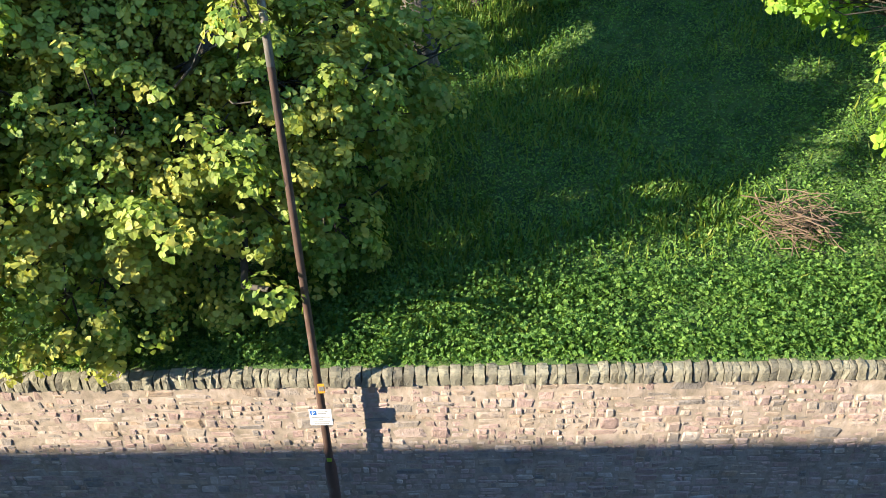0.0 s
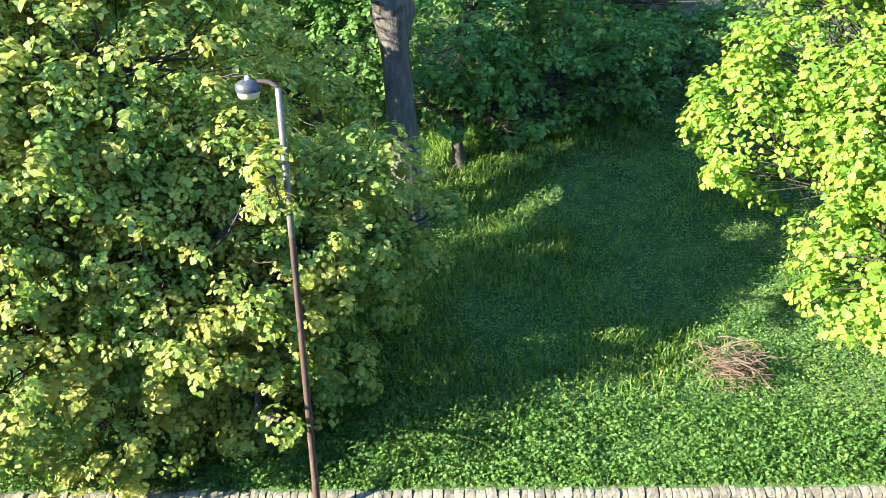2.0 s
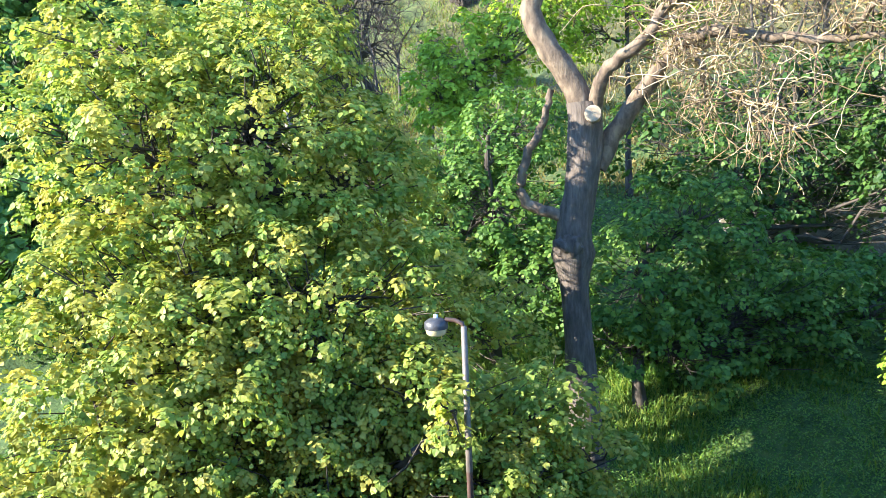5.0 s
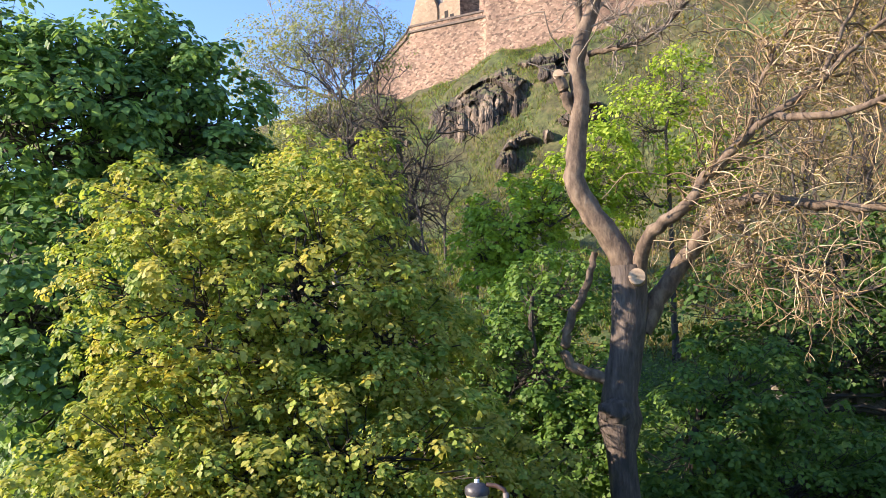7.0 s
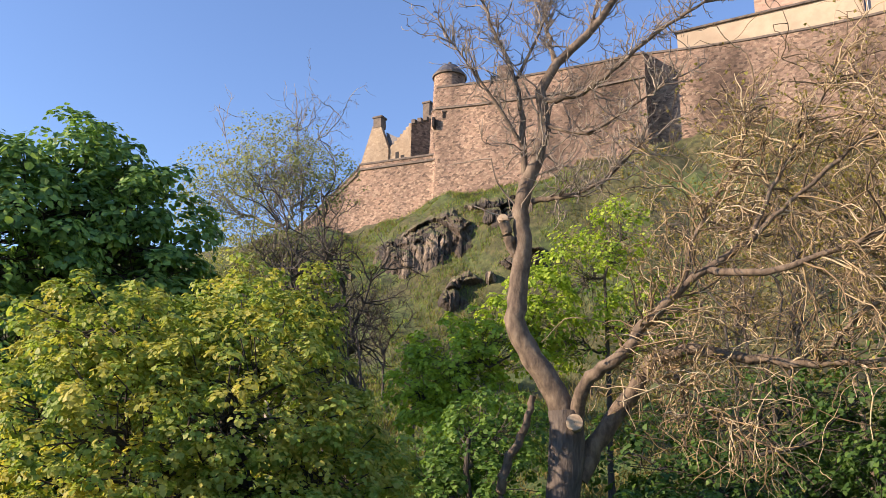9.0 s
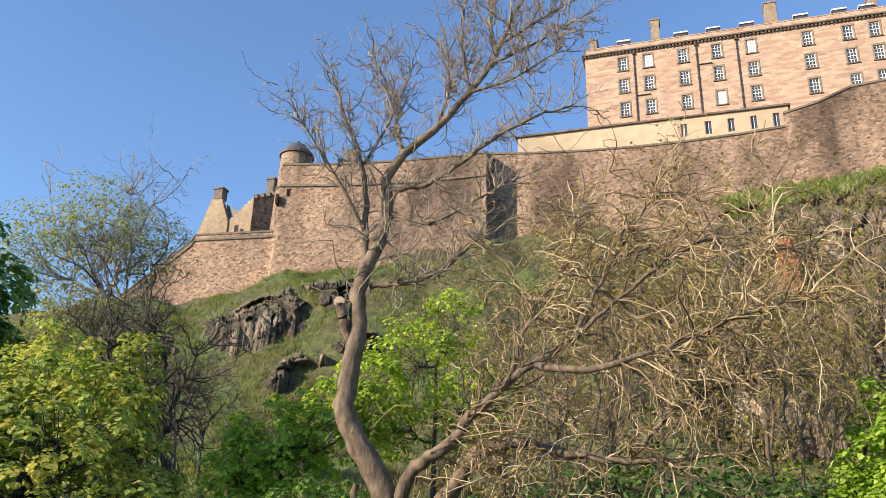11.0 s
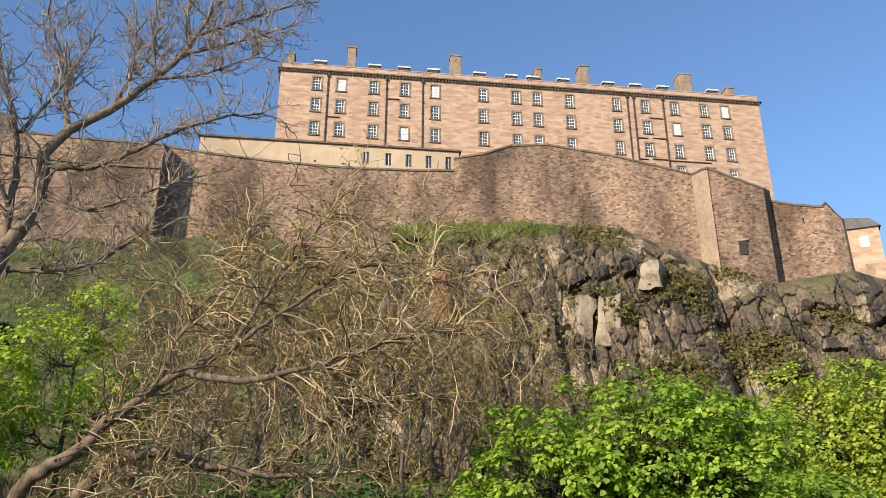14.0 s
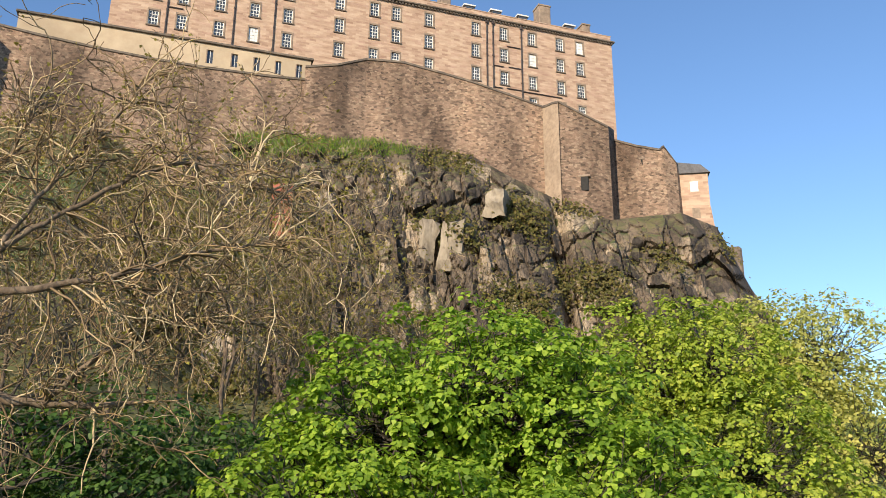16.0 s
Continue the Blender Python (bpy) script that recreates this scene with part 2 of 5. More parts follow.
# Tan tones spread wide so that single twigs look sunlit or shaded by colour.
M["twig"] = twig_mat("tan_twigs", [(0.06, 0.042, 0.025), (0.30, 0.205, 0.10), (0.12, 0.085, 0.05), (0.42, 0.31, 0.165), (0.56, 0.46, 0.29), (0.20, 0.138, 0.07), (0.09, 0.065, 0.04)])
M["grey_twig"] = twig_mat("grey_twigs", [(0.10, 0.085, 0.07), (0.22, 0.18, 0.14), (0.34, 0.29, 0.22), (0.16, 0.13, 0.10)])
M["stone"] = stone_mat("pink_buff_stones", [(0.34, 0.26, 0.225), (0.40, 0.285, 0.255), (0.32, 0.225, 0.205), (0.41, 0.335, 0.28), (0.21, 0.185, 0.175), (0.38, 0.275, 0.20), (0.44, 0.37, 0.33), (0.35, 0.245, 0.225)])
M["cope"] = stone_mat("lichened_cope_stones", [(0.16, 0.145, 0.115), (0.24, 0.215, 0.16), (0.20, 0.18, 0.13), (0.29, 0.265, 0.20), (0.14, 0.125, 0.10)])


def ground_mat():
    """Rough grass and bare soil, greener low down, dry and straw-coloured on the upper slope."""
    m, nt, b = nodes_of("hillside")
    v = place(nt)
    f = tex(nt, "Noise", v, "Fac", Scale=1.4, Detail=8.0, Roughness=0.7)
    col = ramp(nt, f, [(0.3, (0.03, 0.06, 0.016)), (0.5, (0.06, 0.11, 0.025)), (0.64, (0.11, 0.16, 0.035)), (0.78, (0.15, 0.14, 0.055))])
    big = tex(nt, "Noise", v, "Fac", Scale=0.12, Detail=5.0)
    s = nt.nodes.new("ShaderNodeSeparateXYZ")
    nt.links.new(v, s.inputs[0])
    high = node(nt, "MapRange", **{"From Min": 30.0, "From Max": 60.0})
    nt.links.new(s.outputs["Y"], high.inputs["Value"])
    dry = mix(nt, 1.0, ramp(nt, big, [(0.3, (0.15, 0.15, 0.15)), (0.55, (1, 1, 1))]), high.outputs["Result"], "MULTIPLY")
    col = mix(nt, dry, col, ramp(nt, f, [(0.38, (0.03, 0.03, 0.014)), (0.52, (0.075, 0.078, 0.026)), (0.68, (0.14, 0.115, 0.055))]))
    nt.links.new(col, b.inputs["Base Color"])
    b.inputs["Roughness"].default_value = 0.95
    bump(nt, b, f, 1.0, 0.15)
    return m


def rock_mat(name="crag_rock", tone=1.0):
    """Dark dolerite crag: blocks of differing grey-brown, black clefts, some pale fresh breaks, moss on ledges."""
    m, nt, b = nodes_of(name)
    v = place(nt, (0.5, 0.5, 0.2))
    warp = tex(nt, "Noise", v, "Color", Scale=1.2, Detail=3.0)
    v2 = mix(nt, 0.5, v, warp, "ADD")
    cells = tex(nt, "Voronoi", v2, "Color", Scale=1.0)
    sep = nt.nodes.new("ShaderNodeSeparateColor")
    nt.links.new(cells, sep.inputs[0])
    col = ramp(nt, sep.outputs[0], [(0.0, (0.04, 0.034, 0.029)), (0.3, (0.085, 0.07, 0.056)), (0.65, (0.15, 0.12, 0.09)), (0.84, (0.2, 0.165, 0.125)), (0.93, (0.40, 0.34, 0.26))])
    f = tex(nt, "Noise", place(nt, (1, 1, 0.5)), "Fac", Scale=1.1, Detail=9.0, Roughness=0.75)
    col = mix(nt, 0.9, col, ramp(nt, f, [(0.34, (0.35, 0.34, 0.33)), (0.5, (0.95, 0.92, 0.88)), (0.68, (1.5, 1.42, 1.3))]), "MULTIPLY")
    e = nt.nodes.new("ShaderNodeTexVoronoi")
    e.feature = "DISTANCE_TO_EDGE"
    nt.links.new(v2, e.inputs["Vector"])
    crack = ramp(nt, e.outputs["Distance"], [(0.0, (0, 0, 0)), (0.07, (1, 1, 1))])
    e2 = node(nt, "TexVoronoi", Scale=3.1)
    e2.feature = "DISTANCE_TO_EDGE"
    nt.links.new(v2, e2.inputs["Vector"])
    fine = ramp(nt, e2.outputs["Distance"], [(0.0, (0, 0, 0)), (0.1, (1, 1, 1))])
    col = mix(nt, 0.7, col, crack, "MULTIPLY")
    col = mix(nt, 1.0, col, (tone, tone * 0.97, tone * 0.94), "MULTIPLY")
    g = nt.nodes.new("ShaderNodeNewGeometry")
    s = nt.nodes.new("ShaderNodeSeparateXYZ")
    nt.links.new(g.outputs["Normal"], s.inputs[0])
    up = ramp(nt, s.outputs["Z"], [(0.62, (0, 0, 0)), (0.82, (0.9, 0.9, 0.9))])
    f2 = tex(nt, "Noise", place(nt), "Fac", Scale=0.5, Detail=6.0)
    mossc = ramp(nt, f2, [(0.35, (0.05, 0.075, 0.02)), (0.5, (0.13, 0.13, 0.04)), (0.65, (0.17, 0.13, 0.07))])
    col = mix(nt, up, col, mossc)
    nt.links.new(col, b.inputs["Base Color"])
    b.inputs["Roughness"].default_value = 0.85
    h = mix(nt, 0.5, mix(nt, 0.5, crack, fine), f)
    bump(nt, b, h, 0.8, 0.18)
    return m


M["dry_grass"] = leafy("dry_tufts", (0.08, 0.085, 0.025), (0.135, 0.13, 0.04), (0.22, 0.175, 0.07), 0.3)
M["grey_rubble"] = rubble("grey_rubble", [(0.12, 0.11, 0.1), (0.24, 0.22, 0.2), (0.34, 0.31, 0.28), (0.2, 0.17, 0.15)], (0.3, 0.28, 0.25), (3, 3, 6))
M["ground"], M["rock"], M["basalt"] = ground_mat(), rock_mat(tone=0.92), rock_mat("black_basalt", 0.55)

# ---- builders ----


def obj(name, verts, faces, mat, parent=None, label="", smooth=False):
    me = bpy.data.meshes.new(name)
    me.from_pydata([tuple(v) for v in verts] if not isinstance(verts, list) else verts, [], faces)
    me.materials.append(M[mat])
    me.polygons.foreach_set("use_smooth", [smooth] * len(me.polygons))
    o = new(name, me)
    if parent:
        o.parent = parent
    if label:
        o["label"] = label
    return o


def fast(name, verts, loops, sizes, mat, parent=None, label="", smooth=False):
    """A big mesh from arrays: verts (n, 3), loop indices, and corners per face."""
    me = bpy.data.meshes.new(name)
    verts, loops = np.asarray(verts, np.float32), np.asarray(loops, np.int32).ravel()
    sizes = np.asarray(sizes, np.int32)
    me.vertices.add(len(verts))
    me.vertices.foreach_set("co", verts.ravel())
    me.loops.add(len(loops))
    me.loops.foreach_set("vertex_index", loops)
    me.polygons.add(len(sizes))
    me.polygons.foreach_set("loop_start", np.concatenate([[0], np.cumsum(sizes)[:-1]]).astype(np.int32))
    me.update(calc_edges=True)
    me.materials.append(M[mat])
    me.polygons.foreach_set("use_smooth", np.full(len(sizes), smooth))
    o = new(name, me)
    if parent:
        o.parent = parent
    if label:
        o["label"] = label
    return o


def part(name, bm, mat, parent, label=""):
    me = bpy.data.meshes.new(name)
    bm.to_mesh(me)
    bm.free()
    me.materials.append(M[mat])
    o = new(name, me)
    o.parent = parent
    if label:
        o["label"] = label
    return o


def thing(name, at, label, category, group="", kind=""):
    o = new(name)
    o.matrix_world = at if isinstance(at, Matrix) else Matrix.Translation(at)
    return tagged(o, label, category, group, kind)


def box(bm, x0, x1, y0, y1, z0, z1, edge=0.0):
    r = bmesh.ops.create_cube(bm, size=1, matrix=Matrix.Translation(((x0 + x1) / 2, (y0 + y1) / 2, (z0 + z1) / 2)) @ Matrix.Diagonal((x1 - x0, y1 - y0, z1 - z0, 1)))
    if edge:
        es = {e for v in r["verts"] for e in v.link_edges}
        bmesh.ops.bevel(bm, geom=list(es), offset=edge, segments=1, affect="EDGES")
    return r["verts"]


def boxed(*spec, edge=0.0):
    bm = bmesh.new()
    box(bm, *spec, edge=edge)
    return bm


def prism(bm, outline, y0, y1):
    """Extrude an x-z outline from y0 to y1."""
    a = [bm.verts.new((x, y0, z)) for x, z in outline]
    b = [bm.verts.new((x, y1, z)) for x, z in outline]
    bm.faces.new(a)
    bm.faces.new(b[::-1])
    n = len(a)
    for i in range(n):
        bm.faces.new((a[i], b[i], b[(i + 1) % n], a[(i + 1) % n]))
    bmesh.ops.recalc_face_normals(bm, faces=bm.faces)


def tube_arrays(lines, sides=6):
    """Verts and quads of tapered tubes along polylines of (points, radii)."""
    vs, ls, base = [], [], 0
    ang = np.linspace(0, 2 * np.pi, sides, endpoint=False)
    ca, sa = np.cos(ang), np.sin(ang)
    idx = np.arange(sides)
    for pts, rad in lines:
        p, r = np.asarray(pts, float), np.asarray(rad, float)
        d = np.gradient(p, axis=0)
        d /= np.linalg.norm(d, axis=1, keepdims=True) + 1e-9
        ref = np.array([0.0, 0.0, 1.0]) if abs(d[0, 2]) < 0.8 else np.array([1.0, 0.0, 0.0])
        u = np.cross(d, ref)
        u /= np.linalg.norm(u, axis=1, keepdims=True) + 1e-9
        w = np.cross(d, u)
        ring = p[:, None] + r[:, None, None] * (u[:, None] * ca[None, :, None] + w[:, None] * sa[None, :, None])
        vs.append(ring.reshape(-1, 3))
        for k in range(len(p) - 1):
            a = base + k * sides + idx
            b = base + k * sides + np.roll(idx, -1)
            ls.append(np.stack([a, b, b + sides, a + sides], 1))
        base += len(p) * sides
    q = np.concatenate(ls)
    return np.concatenate(vs), q, np.full(len(q), 4)


def far(az, r, el):
    """A point seen from the roof edge at a bearing, a level distance and an elevation."""
    a = radians(az)
    return Vector((r * math.sin(a), r * math.cos(a), EYE + r * math.tan(radians(el))))


# ---- hillside ----
COLS = [  # bearing, wall distance, elevation of the wall's foot, slope-foot distance, its elevation
    (-75, 120, 5, 75, 1), (-45, 118, 9, 75, 4), (-22, 115, 15.6, 72, 6), (-17.8, 111, 15.8, 70, 6), (-12, 103.5, 18, 68, 6), (-5, 97, 19.8, 66, 6),
    (3, 92.5, 21.4, 66, 6), (6, 97, 22.2, 66, 6), (23, 97, 23.7, 68, 6), (31, 95, 23.8, 71, 6), (38, 96, 23, 74, 6.5),
    (43, 97, 20.4, 77, 7), (48, 99, 18.2, 80, 7), (53, 102, 18.3, 83, 7), (55.2, 104, 17.2, 84, 7), (57, 104, 13, 84, 6), (61, 104, 6, 84, 2), (75, 104, 0, 80, -3)]
CA = np.array(COLS, float)
WALL_Y, WALL_TOP, PAVE = 10.3, 2.05, -0.95


def smooth_step(t):
    t = np.clip(t, 0, 1)
    return t * t * (3 - 2 * t)


def bumps(x, y):
    return (0.5 * np.sin(x * 0.31 + 1.3) * np.sin(y * 0.27 + 0.4) + 0.3 * np.sin(x * 0.83 + y * 0.57) + 0.16 * np.sin(x * 1.9 - y * 1.3 + 2) + 0.07 * np.sin(x * 4.3 + y * 3.1))


def hill(x, y):
    """Height of the hillside: a wooded bank above the lane wall, then the rock."""
    x, y = np.asarray(x, float), np.asarray(y, float)
    az = np.degrees(np.arctan2(x, np.maximum(y, 1e-3)))
    r = np.hypot(x, y)
    rw, ew, rf, ef = (np.interp(az, CA[:, 0], CA[:, k]) for k in (1, 2, 3, 4))
    zw, zf = EYE + rw * np.tan(np.radians(ew)), EYE + rf * np.tan(np.radians(ef))
    r0 = WALL_Y / np.cos(np.radians(np.clip(az, -80, 80)))
    z0 = 2.0
    k = np.clip((r - r0) / np.maximum(rf - r0, 5), 0, 1)
    low = z0 + (zf - z0) * (0.9 * k + 0.1 * k * k) + bumps(x, y) * np.clip((y - WALL_Y) / 6, 0, 1) * (0.35 + 0.9 * k)
    u = (r - rf) / np.maximum(rw - rf, 5)
    crag = np.interp(az, [-14, 12, 24, 58, 64], [0.0, 0.15, 1.0, 1.0, 0.0])
    up = smooth_step(u) * (1 - crag) + smooth_step((u - 0.8) / 0.2) * crag
    z = low + (zw - zf) * up
    return np.where(u > 1, zw + (low - zf) * 0.3, z)


def sheet():
    ys = np.concatenate([np.arange(WALL_Y + 0.12, 34, 0.4), np.arange(34, 130, 1.1), np.linspace(130, 900, 25)])
    xs = np.concatenate([np.linspace(-700, -90, 18), np.arange(-88, -26, 1.4), np.arange(-26, 26, 0.45), np.arange(26, 100, 1.2), np.linspace(101, 700, 18)])
    gx, gy = np.meshgrid(xs, ys)
    gz = hill(gx, gy)
    n, m = gx.shape
    i = np.arange(n * m).reshape(n, m)
    q = np.stack([i[:-1, :-1], i[:-1, 1:], i[1:, 1:], i[1:, :-1]], -1).reshape(-1, 4)
    o = fast("ground", np.stack([gx, gy, gz], -1).reshape(-1, 3), q, np.full(len(q), 4), "ground", smooth=True)
    tagged(o, "steep grassy hillside with herbs and bare soil", "hillside", kind="structure")


sheet()
g = obj("road", [(-900, -900, -1.07), (900, -900, -1.07), (900, 8.2, -1.07), (-900, 8.2, -1.07)], [(0, 1, 2, 3)], "asphalt")
tagged(g, "grey asphalt lane below the stone wall", "road", kind="structure")
bm = bmesh.new()
box(bm, -60, 60, 8.2, 8.35, -1.15, PAVE + 0.004, 0.015)
g = part("kerb", bm, "paving", None)
tagged(g, "grey stone kerb along the pavement", "kerb", kind="structure")
bm = bmesh.new()
box(bm, -60, 60, 8.35, WALL_Y + 0.4, -1.3, PAVE)
g = part("pavement", bm, "paving", None)
tagged(g, "grey paved footway at the wall's foot", "pavement", kind="structure")
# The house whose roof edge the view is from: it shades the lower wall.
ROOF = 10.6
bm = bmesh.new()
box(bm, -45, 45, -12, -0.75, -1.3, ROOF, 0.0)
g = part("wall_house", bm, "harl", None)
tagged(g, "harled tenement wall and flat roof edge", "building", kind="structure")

# ---- castle ----
U, N2 = Vector((0.9533, -0.3021, 0)), Vector((-0.3021, -0.9533, 0))  # along the barrack front, and out of it
CORNER = Vector((21.15, 104.4, 0))
FRAME = Matrix(((U.x, -N2.x, 0, CORNER.x), (U.y, -N2.y, 0, CORNER.y), (0, 0, 1, 0), (0, 0, 0, 1)))  # x along, -y out, z up


def sash(kind):
    """One sash window, x-z round its middle: recess, frame, bars, sill and margin stones."""
    out = []
    w, h = 0.62, 1.1
    bm = bmesh.new()
    for x0, x1, z0, z1 in ((-w - 0.22, -w, -h, h), (w, w + 0.22, -h, h), (-w - 0.22, w + 0.22, h, h + 0.3)):
        box(bm, x0, x1, -0.07, 0.1, z0, z1, 0.015)
    out.append(("margin", bm, "margin", ""))
    out.append(("sill", boxed(-w - 0.25, w + 0.25, -0.16, 0.1, -h - 0.2, -h, edge=0.02), "trim", "dark stone sill"))
    bm = bmesh.new()
    for x0, x1, z0, z1 in ((-w, -w + 0.1, -h, h), (w - 0.1, w, -h, h), (-w + 0.1, w - 0.1, h - 0.1, h), (-w + 0.1, w - 0.1, -h, -h + 0.12), (-w + 0.1, w - 0.1, -0.05, 0.05)):
        box(bm, x0, x1, -0.03, 0.06, z0, z1)
    for x in (-0.19, 0.19):
        box(bm, x - 0.03, x + 0.03, -0.015, 0.04, -h + 0.12, h - 0.1)
    for z in (-0.55, 0.55):
        box(bm, -w + 0.1, w - 0.1, -0.012, 0.038, z - 0.03, z + 0.03)
    out.append(("window_frame", bm, "white", "white painted sash frame"))
    out.append(("pane", boxed(-w + 0.08, w - 0.08, 0.03, 0.05, -h + 0.1, h - 0.08), kind, ""))
    return out


M["cream_rubble"] = rubble("pale_rubble", [(0.30, 0.22, 0.15), (0.44, 0.34, 0.23), (0.36, 0.27, 0.18), (0.50, 0.40, 0.28)], (0.40, 0.32, 0.22), soot=0.45)
# Sandstone lightened in its colour, for the buttress face that catches the sun.
M["lit_stone"] = noisy("sunlit_sandstone", [(0.3, (0.23, 0.17, 0.12)), (0.7, (0.38, 0.295, 0.215))], 1.6)
M["margin"] = noisy("dark_margins", [(0.3, (0.17, 0.13, 0.10)), (0.7, (0.34, 0.26, 0.19))], 1.5)
COLUMNS = (5.49, 9.13, 14.06, 18.73, 23.38, 30.8, 35.97, 39.33, 44.49, 52.04, 56.75, 61.55, 66.42, 69.94)
LEVELS = (80.15, 76.4, 72.45, 68.7)
LONG, CORNICE = 75.9, 82.2


def barracks():
    b = thing("barrack_block", FRAME, "long four-storey sandstone barrack block with sash windows", "building")
    # front wall with real openings
    bm = bmesh.new()
    xs = [0.0]
    for c in COLUMNS:
        xs += [c - 0.62, c + 0.62]
    xs.append(LONG)
    zs = [52.0]
    for z in LEVELS[::-1]:
        zs += [z - 1.1, z + 1.1]
    zs.append(CORNICE)
    for i in range(len(xs) - 1):
        for k in range(len(zs) - 1):
            if i % 2 and k % 2:
                continue
            box(bm, xs[i], xs[i + 1], 0, 0.5, zs[k], zs[k + 1])
    part("front_wall", bm, "ashlar", b)
    bm = bmesh.new()
    box(bm, 0, LONG, 0.8, 1.0, 52, CORNICE)
    box(bm, 0, 0.5, 0.5, 15, 52, CORNICE)
    box(bm, LONG - 0.5, LONG, 0.5, 15, 52, CORNICE)
    box(bm, 0, LONG, 15, 15.5, 52, CORNICE)
    part("side_wall", bm, "ashlar", b)
    bm = bmesh.new()
    box(bm, -0.45, LONG + 0.45, -0.45, 15.9, CORNICE, CORNICE + 0.28, 0.05)
    for i in range(150):
        x = 0.1 + i * (LONG - 0.2) / 149
        box(bm, x - 0.12, x + 0.12, -0.3, 0.0, CORNICE - 0.3, CORNICE)
    part("cornice", bm, "trim", b, "soot-dark bracketed cornice")
    bm = bmesh.new()
    box(bm, 0.05, LONG - 0.05, 0.05, 0.5, CORNICE + 0.28, CORNICE + 1.25, 0.03)
    box(bm, 0.0, LONG, 0.0, 0.55, CORNICE + 1.25, CORNICE + 1.42, 0.03)
    part("parapet", bm, "ashlar", b)
    bm = bmesh.new()
    prism(bm, [(0.5, CORNICE + 0.2), (LONG - 0.5, CORNICE + 0.2), (LONG - 5, CORNICE + 3.2), (5, CORNICE + 3.2)], 3.0, 13.0)
    part("roof", bm, "slate", b)
    random.seed(4)
    kinds = {k: sash(k) for k in ("glass", "blind")}
    shared = {}
    for kind, parts_ in kinds.items():
        for name, bm, mat, label in parts_:
            me = bpy.data.meshes.new(name)
            bm.to_mesh(me)
            bm.free()
            me.materials.append(M[mat])
            shared[kind, name] = (me, label)
    for z in LEVELS:
        for c in COLUMNS:
            kind = "blind" if random.random() < 0.12 else "glass"
            w = new("window")
            w.parent, w.location = b, (c, 0.12, z)
            for name in ("margin", "sill", "window_frame", "pane"):
                me, label = shared[kind, name]
                o = new(name, me)
                o.parent = w
                if name in ("margin", "sill"):
                    o.location = (0, -0.12, 0)
                if label:
                    o["label"] = label
    for x in (7.13, 15.96, 21.48, 53.84, 54.87, 59.67):
        bm = bmesh.new()
        box(bm, x - 0.09, x + 0.09, -0.2, -0.02, 55, CORNICE - 0.2, 0.03)
        box(bm, x - 0.22, x + 0.22, -0.3, 0.0, CORNICE - 0.75, CORNICE - 0.3, 0.04)
        for z in range(56, 82, 2):
            box(bm, x - 0.14, x + 0.14, -0.22, 0.0, z, z + 0.12)
        part("downpipe", bm, "lead", b, "black iron downpipe")
    for x0, x1, z in ((59.8, 66.5, 70.6), (57.4, 59.6, 74.4), (57.0, 59.6, 70.7), (54.9, 56.6, 74.3), (7.2, 9.2, 74.4), (16.0, 18.0, 78.2), (57.2, 59.4, 78.0), (55, 56.4, 70.6)):
        part("branch_pipe", boxed(x0, x1, -0.18, -0.04, z, z + 0.14, edge=0.03), "lead", b, "black iron branch pipe")
    for x, top, w in ((10.5, 87.3, 0.75), (26.8, 87.2, 0.95), (40.1, 85.9, 0.6), (47.6, 87.1, 0.9), (64.6, 87.0, 1.2), (72.1, 85.0, 0.8), (1.25, 85.3, 0.6)):
        bm = bmesh.new()
        top += 0.9
        w *= 0.85
        box(bm, x - w, x + w, 1.2, 3.4, CORNICE + 0.2, top - 0.3, 0.05)
        box(bm, x - w - 0.12, x + w + 0.12, 1.1, 3.5, top - 0.3, top, 0.05)
        for k in (-0.5, 0.1, 0.6):
            box(bm, x + k * w - 0.14, x + k * w + 0.14, 2.1, 2.4, top, top + 0.35)
        part("chimney", bm, "margin", b, "squat sandstone chimney stack")
    for x in (5.77, 14.09, 18.64, 23.28, 30.53, 35.58, 39.06, 44.03, 51.41, 55.92, 60.52, 68.92):
        bm = bmesh.new()
        box(bm, x - 0.75, x + 0.75, 1.0, 2.6, CORNICE + 1.0, CORNICE + 2.5)
        d = part("dormer", bm, "slate", b, "slate-cheeked roof dormer")
        bm = bmesh.new()
        box(bm, x - 1.0, x + 1.0, 0.8, 2.8, CORNICE + 2.5, CORNICE + 2.75, 0.02)
        part("dormer_roof", bm, "white", d, "white flat dormer roof")
        part("dormer_light", boxed(x - 0.6, x + 0.6, 0.96, 1.0, CORNICE + 1.6, CORNICE + 2.4), "glass", d)


barracks()


